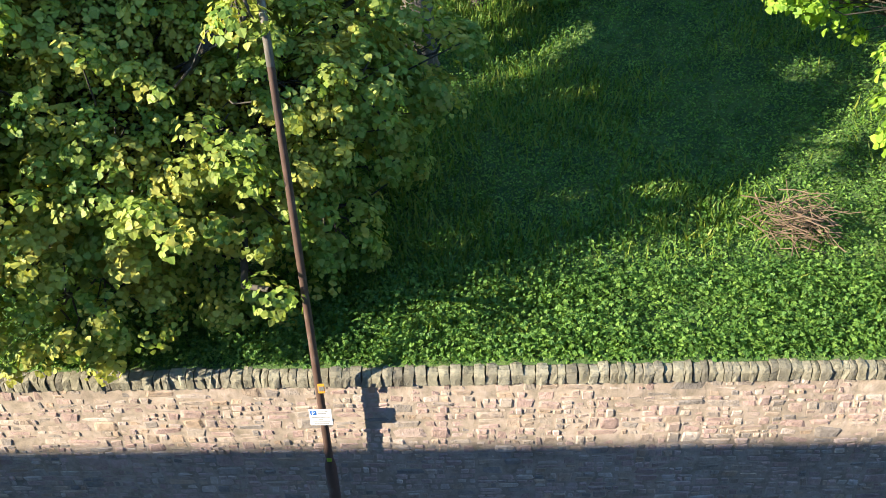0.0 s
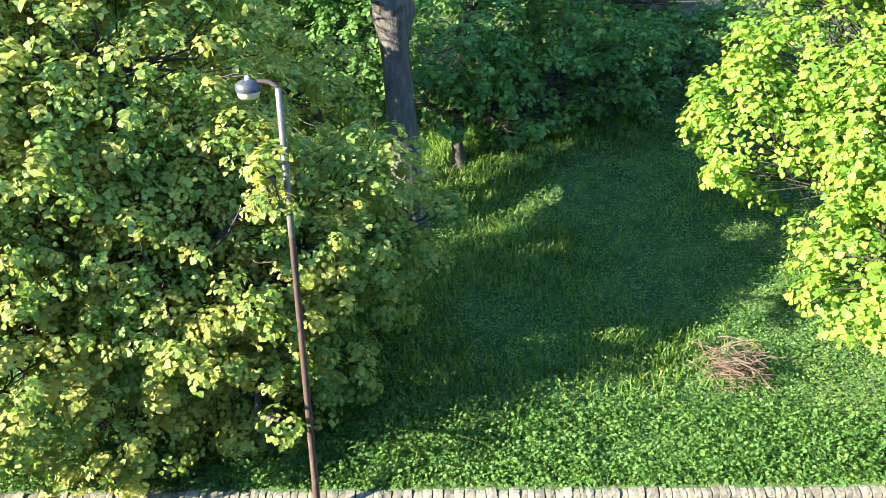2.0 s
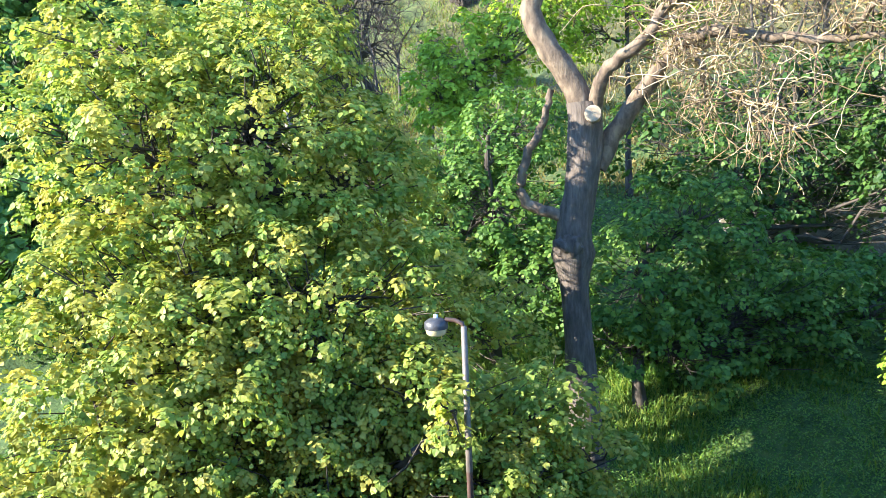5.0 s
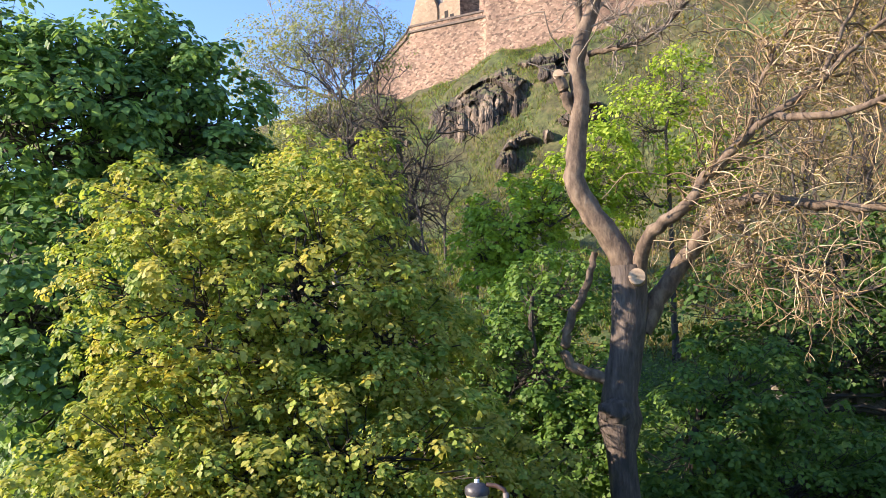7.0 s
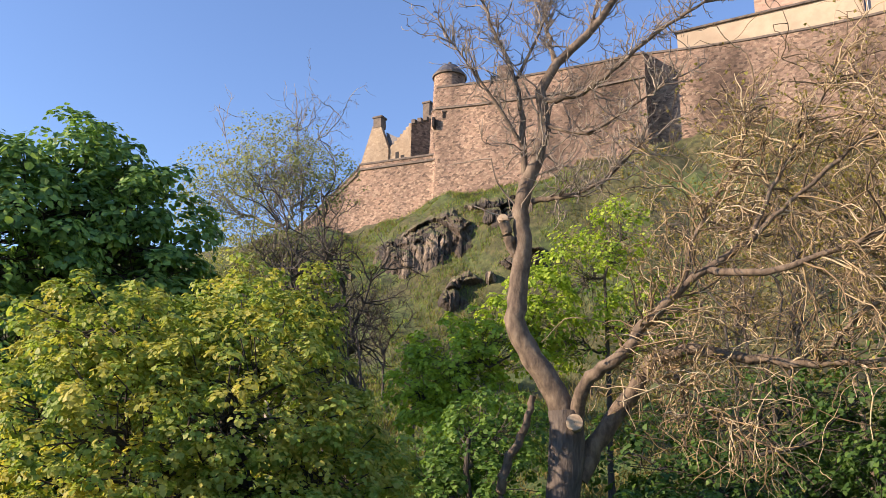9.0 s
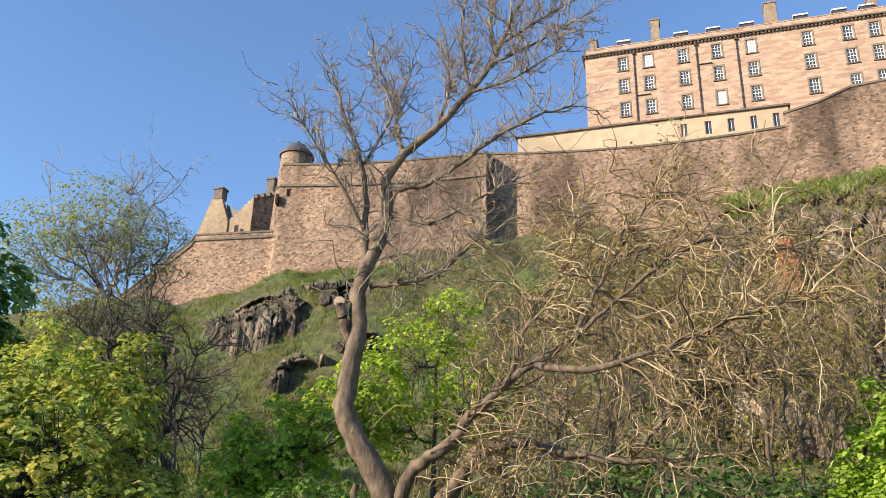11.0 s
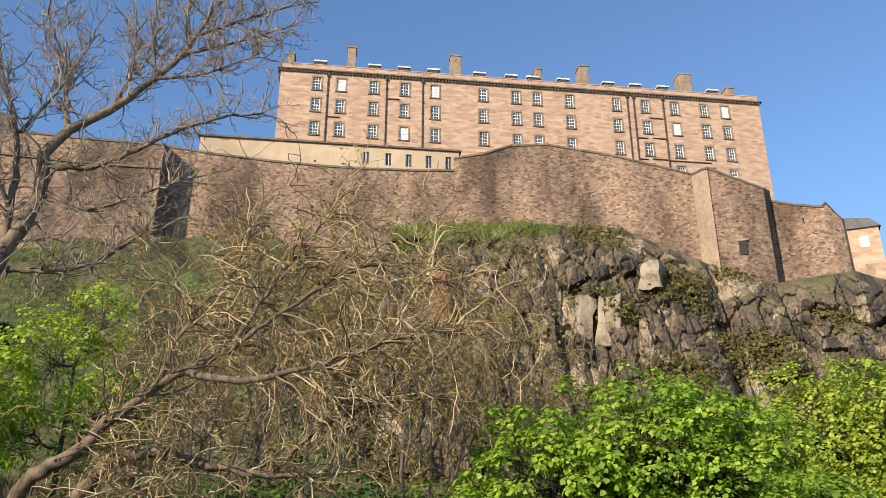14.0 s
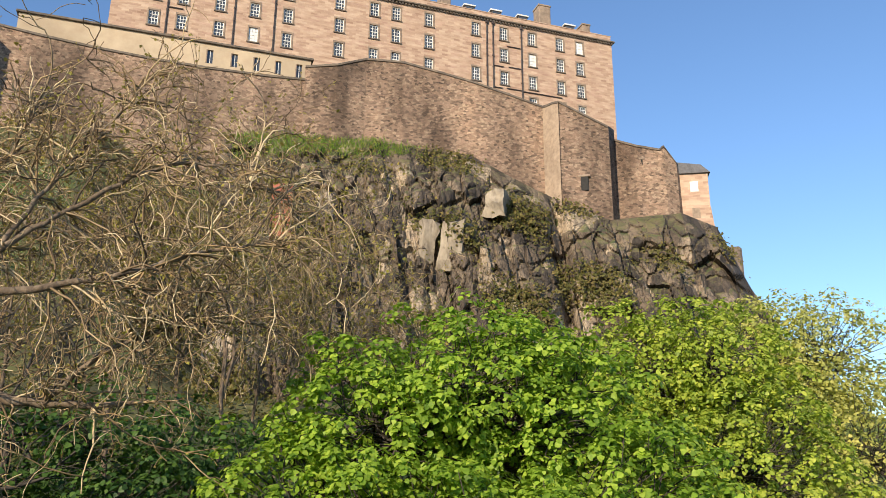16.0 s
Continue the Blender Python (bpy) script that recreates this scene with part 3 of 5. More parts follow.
def curtain(name, rows, mat, label, thick=1.4, category="wall", batter=0.06, course=None):
    """A battered wall along bearings: rows of bearing, distance, elevation of its top, height of its face."""
    f, n = [], len(rows)
    tops = [far(az, r, el) for az, r, el, _ in rows]
    for (az, r, el, h), p in zip(rows, tops):
        a = Vector((math.sin(radians(az)), math.cos(radians(az)), 0))
        f.append((p, p - a * batter * h - Vector((0, 0, h)), p + a * thick, p + a * thick - Vector((0, 0, h))))
    vs = [tuple(v) for q in f for v in q]
    fs = []
    for i in range(n - 1):
        a, b = 4 * i, 4 * i + 4
        fs += [(a, a + 1, b + 1, b), (a, b, b + 2, a + 2), (a + 2, b + 2, b + 3, a + 3), (a + 1, a + 3, b + 3, b + 1)]
    fs += [(0, 2, 3, 1), (4 * n - 4, 4 * n - 3, 4 * n - 1, 4 * n - 2)]
    w = thing(name, Matrix(), label, category)
    obj("wall_face", vs, fs, mat, w)
    cap = []
    for (az, r, el, h) in rows:
        p, a = far(az, r, el), Vector((math.sin(radians(az)), math.cos(radians(az)), 0))
        q = p - a * 0.14
        cap += [tuple(q), tuple(q + Vector((0, 0, 0.28))), tuple(p + a * (thick + 0.1) + Vector((0, 0, 0.28))), tuple(p + a * (thick + 0.1))]
    fs = []
    for i in range(n - 1):
        a, b = 4 * i, 4 * i + 4
        fs += [(a, b, b + 1, a + 1), (a + 1, b + 1, b + 2, a + 2), (a + 3, a, b, b + 3), (a + 2, b + 2, b + 3, a + 3)]
    fs += [(0, 1, 2, 3), (4 * n - 4, 4 * n - 1, 4 * n - 2, 4 * n - 3)]
    obj("cope", cap, fs, "trim", w, "weathered dark stone cope")
    if course:
        low = [(x, y, z - course) for x, y, z in cap]
        obj("string_course", [(x - 0.02 * x / 100, y - 0.06 * course - 0.1, z) for x, y, z in low], fs, "trim", w, "projecting string course")
    return w


def arc(a0, a1, k, f):
    return [(a0 + (a1 - a0) * i / k, *f(i / k)) for i in range(k + 1)]


def plane_r(az, perp):
    return perp / math.cos(radians(az - 17.58))


# pale range in front of the barracks
cream = thing("battery_range", FRAME, "low cream stone range with narrow windows on the curtain wall", "building")
bm = bmesh.new()
slots = (13.2, 16.25, 19.05, 21.8, 24.5)
cuts = [-9.0] + [v for s in slots for v in (s - 0.35, s + 0.35)] + [26.0]
for i in range(len(cuts) - 1):
    if i % 2:
        box(bm, cuts[i], cuts[i + 1], -7, -6.5, 62.6, 63.2)
        box(bm, cuts[i], cuts[i + 1], -7, -6.5, 65.1, 65.9)
    else:
        box(bm, cuts[i], cuts[i + 1], -7, -6.5, 62.6, 65.9)
box(bm, -9, 26, -6.3, -6.2, 62.6, 65.9)
box(bm, -9, -8.5, -6.5, -3, 62.6, 65.9)
box(bm, 25.5, 26, -6.5, -3, 62.6, 65.9)
part("front_wall", bm, "cream", cream)
part("roof", boxed(-9.3, 26.3, -7.3, -2, 65.9, 66.2, edge=0.04), "trim", cream, "dark slate roof edge")
part("string_course", boxed(-9.2, 26.1, -7.15, -6.9, 62.35, 62.6, edge=0.04), "trim", cream, "dark projecting string course")
for s in slots:
    w = new("window")
    w.parent = cream
    part("window_margin", boxed(s - 0.52, s - 0.35, -7.06, -6.7, 63.2, 65.1, edge=0.02), "margin", w)
    part("pane", boxed(s - 0.35, s + 0.35, -6.75, -6.7, 63.2, 65.1), "glass", w)
    part("window_bar", boxed(s - 0.03, s + 0.03, -6.8, -6.75, 63.2, 65.1), "white", w)

curtain("curtain_wall", arc(3.5, 26.4, 6, lambda k: (plane_r(3.5 + 22.9 * k, 95.4), 27.75 - 0.0 * k, 16.0)), "rubble", "tall rubble curtain wall of weathered pink sandstone")
curtain("bastion", [(25.6, 95.9, 28.6, 15), (28.0, 95.6, 28.9, 15), (30.2, 96.6, 29.4, 15), (33, 96.6, 29.3, 15), (36.2, 97.2, 28.6, 15), (38.5, 97.8, 28.0, 16), (41.5, 98.8, 27.0, 16), (44.2, 100.2, 26.0, 17)],
        "rubble", "curved rubble bastion bulging from the curtain wall")
curtain("buttress_tower", [(43.6, 99.6, 26.25, 16), (44.75, 97.5, 26.5, 18), (48.3, 99.2, 24.6, 17), (48.7, 103, 24.3, 14)], "rubble", "square rubble tower buttress with a sloping head", 2.0)
# Added strip over the buttress's left face; its paler colour paints in the sunlight.
curtain("sunlit_face", [(43.55, 99.5, 26.2, 16.2), (44.3, 97.9, 26.45, 18), (44.72, 97.2, 26.5, 18.2)], "lit_stone", "left face of the tower buttress, paler to look sunlit", 0.5)
curtain("east_wall", [(48.4, 102.4, 23.8, 14), (50.2, 102.0, 23.2, 14), (51.8, 102.6, 22.8, 12), (52.1, 102.8, 23.0, 12), (52.9, 104.0, 21.8, 10), (53.3, 108, 21.2, 9)], "rubble", "dark rubble wall with a broken head")
curtain("great_wall", arc(-12.2, 3.5, 5, lambda k: (plane_r(-12.2 + 15.7 * k, 92.0), 26.1 + 1.75 * k, 17.5 + 1.0 * k)), "rubble", "great rubble wall with a corner turret", 2.2, course=3.4)
curtain("wall_return", [(3.42, 94.9, 27.85, 18), (4.0, 98.6, 27.5, 17)], "rubble", "rubble return wall standing in shade", 1.5, batter=0.0)
curtain("low_wall", [(-22.4, 121, 15.6, 6), (-20.5, 118.5, 17.6, 9), (-18.0, 113.2, 20.2, 12), (-17.8, 113.0, 20.6, 12), (-11.8, 105.4, 21.6, 11)], "rubble", "lower rubble wall stepping down the rock", course=0.85)


def ring_wall(name, c, r, z0, z1, mat, parent, label="", lean=0.0, sides=20, top=None):
    bm = bmesh.new()
    bmesh.ops.create_cone(bm, cap_ends=True, segments=sides, radius1=r + lean, radius2=r if top is None else top, depth=z1 - z0, matrix=Matrix.Translation((c[0], c[1], (z0 + z1) / 2)))
    return part(name, bm, mat, parent, label)


tur = thing("turret", Matrix(), "round corner turret with a dark domed cap", "turret")
tc = far(-11.2, 107.6, 0)
zt = EYE + 105 * math.tan(radians(25.3))
ring_wall("turret_drum", tc, 2.25, zt - 1, zt + 4.6, "rubble", tur, lean=0.15)
ring_wall("battered_base", tc, 2.5, zt - 18, zt - 1, "rubble", tur, lean=0.6, sides=24)
ring_wall("string_course", tc, 2.62, zt - 1, zt - 0.75, "trim", tur)
ring_wall("cap_ring", tc, 2.5, zt + 4.6, zt + 4.9, "trim", tur)
ring_wall("cap", tc, 2.5, zt + 4.9, zt + 6.4, "slate", tur, "dark stone cap", top=1.3)
ring_wall("finial", tc, 0.25, zt + 6.4, zt + 7.2, "trim", tur)
part("arrow_slit", boxed(tc.x - 1.75, tc.x - 1.45, tc.y - 3.2, tc.y - 2.0, zt - 4.0, zt - 2.6), "hole", tur)

house = thing("gabled_house", FRAME, "small crow-stepped stone house behind the lower wall", "house")


def on_front(az, el, perp):
    """Local x and z on a plane parallel to the barrack front at a distance from the roof edge."""
    p = far(az, plane_r(az, perp), el)
    q = FRAME.inverted() @ p
    return q.x, q.y, q.z


_, gy, gfoot = on_front(-16.5, 19.6, 95.5)


def outline(*rows, perp=95.5):
    return [(x, z) for x, _, z in (on_front(az, el, perp) for az, el in rows)]


def stepped(a, b, n):
    """Crow steps climbing from a to b, both (x, z)."""
    out = []
    for k in range(n):
        x0, x1, z1 = a[0] + (b[0] - a[0]) * k / n, a[0] + (b[0] - a[0]) * (k + 1) / n, a[1] + (b[1] - a[1]) * (k + 1) / n
        out += [(x0, z1), (x1, z1)]
    return out


bm = bmesh.new()
prism(bm, outline((-17.7, 19.6), (-17.7, 20.75), (-16.95, 23.35), (-16.3, 23.35), (-15.7, 21.9), (-15.7, 19.6)), gy, gy + 0.7)
part("gable", bm, "cream_rubble", house, "sunlit gable rising to a chimney")
(c0, cz0), (c1, cz1) = outline((-16.9, 23.2), (-16.3, 24.05))
bm = bmesh.new()
box(bm, c0, c1, gy - 0.05, gy + 1.3, cz0, cz1, 0.05)
box(bm, c0 - 0.14, c1 + 0.14, gy - 0.18, gy + 1.42, cz1 - 0.1, cz1 + 0.22, 0.05)
part("chimney", bm, "trim", house, "dark gable chimney")
bm = bmesh.new()
prism(bm, outline((-16.1, 23.1), (-15.15, 22.75), (-15.5, 21.4), (-16.0, 21.4)), gy + 0.75, gy + 6)
part("roof", bm, "slate", house, "dark slate roof between the gables")
low, high = outline((-15.55, 22.0), (-14.1, 23.75))
bm = bmesh.new()
prism(bm, outline((-15.72, 19.6), (-15.72, 21.9)) + stepped(low, high, 7) + outline((-14.1, 19.6)), gy + 0.25, gy + 0.95)
part("side_wall", bm, "cream_rubble", house, "sunlit crow-stepped wall")
a0, a1 = outline((-14.1, 23.75), (-13.0, 24.5))
vs = [(a0[0], gy + 0.25, gfoot), (a1[0], gy + 4.6, gfoot), (a1[0], gy + 4.6, a1[1] + 1.2), (a0[0], gy + 0.25, a0[1])]
vs += [(x - 0.5, y + 0.3, z) for x, y, z in vs]
obj("shaded_wall", vs, [(0, 1, 2, 3), (7, 6, 5, 4), (0, 3, 7, 4), (1, 5, 6, 2), (3, 2, 6, 7), (0, 4, 5, 1)], "rubble", house, "wall turned away from the sun")
for k in range(5):
    f = (k + 0.5) / 5
    x, y, z = a0[0] + (a1[0] - a0[0]) * f, gy + 0.25 + 4.35 * f, a0[1] + (a1[1] + 1.2 - a0[1]) * f
    part("crow_step", boxed(x - 0.4, x + 0.25, y - 0.3, y + 0.4, z - 0.3, z + 0.4, edge=0.03), "trim", house)
x, y, z = on_front(-12.95, 24.25, 99.0)
bm = bmesh.new()
box(bm, x - 0.6, x + 0.6, y, y + 1.4, z - 3.0, z + 2.1, 0.05)
box(bm, x - 0.75, x + 0.75, y - 0.12, y + 1.52, z + 2.0, z + 2.35, 0.05)
part("chimney", bm, "trim", house, "dark wallhead chimney")
for az, el in ((-15.1, 21.5), (-14.7, 21.3)):
    x, y, z = on_front(az, el, 95.5)
    part("window", boxed(x - 0.3, x + 0.3, gy + 0.2, gy + 0.35, z - 0.5, z + 0.5), "hole", house)

mer = thing("merlon", pose(*far(-7.0, plane_r(-7.0, 92.6), 26.2), 0, 0, 7), "broken stone merlon on the great wall's head", "merlon")
part("merlon_block", boxed(-1.0, 1.2, 0, 1.4, 0, 3.4, edge=0.25), "rubble", mer)
part("embrasure", boxed(-1.9, -1.05, 0.0, 1.2, 0.6, 1.75, edge=0.04), "hole", mer, "dark embrasure")

cot = thing("corner_house", far(53.9, 107, 14.5), "plain stone house with a slate roof at the cliff edge", "house")
cot.rotation_euler = (0, 0, radians(-46))
bm = bmesh.new()
box(bm, -1.9, 1.7, -1.5, 5, 0, 13.0)
prism(bm, [(1.7, 0), (2.6, 0), (1.75, 8.5), (1.7, 8.5)], -1.4, 4)
part("house_wall", bm, "ashlar", cot)
bm = bmesh.new()
prism(bm, [(-2.2, 13.0), (2.0, 13.0), (0.9, 14.1), (-2.2, 14.6)], -1.8, 5)
part("roof", bm, "slate", cot)
for z in (11.2, 7.6):
    w = part("window", boxed(-0.6, 0.4, -1.56, -1.45, z - 0.7, z + 0.7), "white" if z > 9 else "margin", cot)
part("ruined_wall", boxed(2.4, 5.4, 0.5, 1.6, -1.5, 3.6, edge=0.3), "dark_rubble", cot)

# small openings in the castle walls
for az, r, el, w, h in ((31.9, 95.6, 26.0, 0.5, 0.8), (46.4, 96.9, 21.0, 0.9, 1.8), (50.3, 101.4, 22.1, 1.0, 0.9), (27.6, 96.6, 27.8, 0.5, 0.35), (-12.0, 105.0, 22.6, 0.35, 0.9), (-11.6, 104.3, 24.3, 0.35, 0.9)):
    p = far(az, r + 0.75, el)
    o = thing("wall_opening", pose(*p, 0, 0, -az), "dark square opening in the rubble wall", "opening", "wall openings")
    part("opening_lintel", boxed(-w * 0.8, w * 0.8, -0.2, 0.6, h * 0.5, h * 0.5 + 0.25, edge=0.03), "margin", o)
    # solid block, its blackness standing for the shade of a recess
    part("opening_void", boxed(-w / 2, w / 2, -0.17, 0.9, -h / 2, h / 2), "hole", o)


# ---- crags ----
def chance(i, j, seed):
    return noise.cell_vector(Vector((i + 0.5, j + 0.5, seed + 0.5)))


def block(x, z, wide, tall, seed):
    """Depth of an upright joint block: columns of their own width, broken across at their own heights, each standing out and tilting its own way."""
    u = x / wide + 0.22 * noise.noise(Vector((x / wide * 0.6, z / tall * 0.5, seed)))
    i = math.floor(u)
    c = chance(i, 0, seed)
    w = z / tall * (0.7 + 0.7 * c.y) + c.x * 9
    j = math.floor(w)
    h = chance(i, j, seed + 3)
    return 0.55 * c.z + 0.75 * h.x + (u - i - 0.5) * (h.y - 0.5) * 1.1 - (w - j - 0.5) * (h.z * 0.3)


def facet(x, z, size, seed):
    """Depth of an angular block: cells with cracks between them, each standing out and tilting its own way."""
    p = Vector((x / size, z / size * 0.8, seed))
    dist, near = noise.voronoi(p)
    h = noise.cell_vector(near[0] * 7.3)
    w = p - near[0]
    return 0.7 * h.x + 0.35 * min(1.0, (dist[1] - dist[0]) * 4) + w.x * (h.y - 0.5) * 1.2 + w.y * (h.z - 0.8)


def crag(name, a0, a1, na, nv, top, foot, rough, label, seed):
    """A cliff face between bearings: top and foot give (distance, elevation) there; broken into upright blocks."""
    rows = []
    for j in range(nv + 1):
        v = j / nv
        for i in range(na + 1):
            az = a0 + (a1 - a0) * i / na
            (rt, et), (rb, eb) = top(az), foot(az)
            zt_, zb = EYE + rt * math.tan(radians(et)), EYE + rb * math.tan(radians(eb))
            z = zb + (zt_ - zb) * v
            r = rb + (rt - rb) * (v ** 1.5 * 0.8 + 0.2 * v)
            x = az * 1.62
            lean = x + 0.16 * z
            d = 2.8 * block(lean, z, 6.5, 22.0, seed) + 0.9 * block(lean + 0.7, z, 2.6, 8.0, seed + 10) + 1.5 * facet(lean, z * 0.6, 3.0, seed + 10) + 0.8 * facet(lean, z * 0.75, 1.3, seed + 20)
            d -= 3.4 * math.exp(-((az - 44.4 + 0.05 * (z - 40)) / 0.55) ** 2) * min(1.0, max(0.0, (47 - z) / 3))
            d += 1.4 * noise.noise(Vector((x * 0.09, z * 0.08, seed))) + 0.10 * noise.fractal(Vector((x * 1.6, z * 1.2, seed)), 0.9, 2.1, 3)
            edge = min(1.0, 6 * v, 5 * (1 - v) + 0.1, 8 * i / na + 0.1, 25 * (1 - i / na) + 0.3)
            p = far(az, r - (d - 2.4) * rough * edge, 0)
            rows.append((p.x, p.y, z))
    rows = np.array(rows)
    i = np.arange(len(rows)).reshape(nv + 1, na + 1)
    q = np.stack([i[:-1, :-1], i[:-1, 1:], i[1:, 1:], i[1:, :-1]], -1).reshape(-1, 4)
    o = fast(name, rows, q, np.full(len(q), 4), "rock")
    tagged(o, label, "cliff", kind="structure")
    return rows


def interp(az, k):
    return float(np.interp(az, CA[:, 0], CA[:, k]))


CRAG = crag("crag", 20, 58.5, 420, 150, lambda a: (interp(a, 1) - 0.6, interp(a, 2) + 0.25), lambda a: (interp(a, 3) + 6, interp(a, 4) - 1.0), 1.0, "steep dark dolerite cliff of upright broken blocks", 1)

def slope_at(az, el):
    """The level distance at which the hillside rises to an elevation on a bearing."""
    r = np.arange(45.0, 118.0, 0.25)
    a = radians(az)
    e = np.degrees(np.arctan2(hill(r * math.sin(a), r * math.cos(a)) - EYE, r))
    k = np.nonzero(e >= el)[0]
    return float(r[k[0]]) if len(k) else 112.0


def ledge(rows, rough, seed):
    """A broken face of dark rock standing out of the slope: rows of bearing, elevation of its foot and of its head."""
    rows = np.array(rows, float)
    na, nv = int((rows[-1, 0] - rows[0, 0]) * 14), 42
    pts = []
    for i in range(na + 1):
        az = rows[0, 0] + (rows[-1, 0] - rows[0, 0]) * i / na
        wob = 0.35 * noise.noise(Vector((az * 1.1, seed, 0))) + 0.2 * noise.noise(Vector((az * 3.3, seed, 5)))
        e0, e1 = np.interp(az, rows[:, 0], rows[:, 1]) + wob, np.interp(az, rows[:, 0], rows[:, 2]) + wob * 0.8
        r0, r1 = slope_at(az, e0), slope_at(az, e1)
        z0, z1 = EYE + r0 * math.tan(radians(e0)) - 0.5, EYE + r1 * math.tan(radians(e1)) - 0.15
        for j in range(nv + 1):
            v = j / nv
            z, r = z0 + (z1 - z0) * v, r0 + (r1 - r0) * (0.55 * v + 0.45 * v ** 2.2)
            x = az * 1.6
            lean = x + 0.45 * z
            d = 1.9 * facet(lean, z, 3.6, seed) + 1.0 * facet(lean, z, 1.5, seed + 4) + 0.35 * facet(lean, z, 0.6, seed + 8) + 0.12 * noise.fractal(Vector((x * 1.7, z * 1.5, seed)), 0.9, 2.1, 3)
            d -= 2.6 * max(0.0, min(1.0, 0.5 + 3.0 * (noise.noise(Vector((lean * 0.22, z * 0.33, seed + 30))) - 0.3)))
            edge = min(1.0, 2.2 * v, 4 * (1 - v), 8 * i / na, 8 * (1 - i / na))
            p = far(az, r - d * rough * 0.75 * edge + 0.15, 0)
            pts.append((p.x, p.y, z))
    k = np.arange(len(pts)).reshape(na + 1, nv + 1)
    q = np.stack([k[:-1, :-1], k[1:, :-1], k[1:, 1:], k[:-1, 1:]], -1).reshape(-1, 4)
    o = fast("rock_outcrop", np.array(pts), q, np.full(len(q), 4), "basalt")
    tagged(o, "jagged black rock outcrop in the grassy slope", "rock", "rock outcrops")


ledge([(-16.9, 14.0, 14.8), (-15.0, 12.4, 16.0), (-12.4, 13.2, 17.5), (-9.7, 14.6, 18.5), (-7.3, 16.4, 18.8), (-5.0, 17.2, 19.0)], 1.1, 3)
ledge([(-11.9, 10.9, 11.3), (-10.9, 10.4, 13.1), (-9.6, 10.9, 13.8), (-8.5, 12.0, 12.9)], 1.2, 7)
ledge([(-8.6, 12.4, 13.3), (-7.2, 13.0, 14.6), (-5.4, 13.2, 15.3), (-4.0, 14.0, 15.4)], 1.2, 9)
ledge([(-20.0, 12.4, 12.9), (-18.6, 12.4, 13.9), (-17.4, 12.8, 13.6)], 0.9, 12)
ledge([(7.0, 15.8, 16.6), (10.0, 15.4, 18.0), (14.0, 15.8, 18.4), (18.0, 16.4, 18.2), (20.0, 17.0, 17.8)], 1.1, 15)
M["pale_rock"] = noisy("fresh_broken_rock", [(0.3, (0.13, 0.105, 0.08)), (0.5, (0.26, 0.22, 0.165)), (0.7, (0.36, 0.31, 0.235))], 1.3, 0.9, (1, 1, 0.5), 0.8, 0.1)


def slab(az, r, el, w, h, seed, turn):
    """A pale upright slab where the cliff has lately broken."""
    rng = random.Random(seed)
    bm = bmesh.new()
    box(bm, -w / 2, w / 2, 0, 5, -h / 2, h / 2)
    bmesh.ops.subdivide_edges(bm, edges=bm.edges[:], cuts=3, use_grid_fill=True)
    for v in bm.verts:
        v.co += Vector((rng.uniform(-1, 1) * 0.22, rng.uniform(-1, 1) * 0.16 + 1.3 * (v.co.z / h) ** 2 + 0.8 * (v.co.x / w) ** 2, rng.uniform(-1, 1) * 0.3))
        v.co.x *= 1 - 0.25 * v.co.z / h
    o = thing("rock_slab", pose(*far(az, r, el), 6, 8, -az + turn), "pale freshly broken upright rock slab in the cliff", "rock", "pale rock slabs")
    part("slab_face", bm, "pale_rock", o)


for spec in ((36.6, 83.8, 17.0, 2.6, 5.6, 1, -20), (35.1, 84.4, 17.4, 1.9, 4.4, 2, 15), (39.8, 87.6, 20.0, 2.2, 3.0, 3, -10)):
    slab(*spec)
br = thing("brick_infill", pose(*far(24.55, 80.5, 19.6), 0, 0, -24), "patch of red brickwork built into the cliff", "brickwork")
part("brick_face", boxed(-1.0, 1.0, -1.0, 3.0, -4.0, 1.6, edge=0.08), "brick", br)

# ---- trees ----
LEAF = np.array([(0, 0, 0), (0.40, 0.06, 0.02), (0.58, 0.46, -0.12), (0.27, 0.62, 0.04), (0.0, 1.0, -0.18), (-0.27, 0.62, 0.04), (-0.58, 0.46, -0.12), (-0.40, 0.06, 0.02)])
LEAF_F = np.array([(0, 1, 2), (0, 2, 3), (0, 3, 4), (0, 4, 5), (0, 5, 6), (0, 6, 7)])
LOBED = np.array([(0, 0, 0), (0.52, 0.22, 0.0), (0.34, 0.66, -0.05), (0, 1.0, -0.16), (-0.34, 0.66, -0.05), (-0.52, 0.22, 0.0)])
LOBED_F = np.array([(0, 1, 2), (0, 2, 3), (0, 3, 4), (0, 4, 5)])
OVAL = np.array([(0, 0, 0), (0.32, 0.45, 0.06), (0, 1.0, -0.1), (-0.32, 0.45, 0.06)])
OVAL_F = np.array([(0, 1, 2), (0, 2, 3)])
BLADE = np.array([(-0.07, 0, 0), (0.07, 0, 0), (0.05, 0.1, 0.55), (-0.05, 0.1, 0.55), (0, 0.3, 1.0)])
BLADE_F = np.array([(0, 1, 2), (0, 2, 3), (3, 2, 4)])


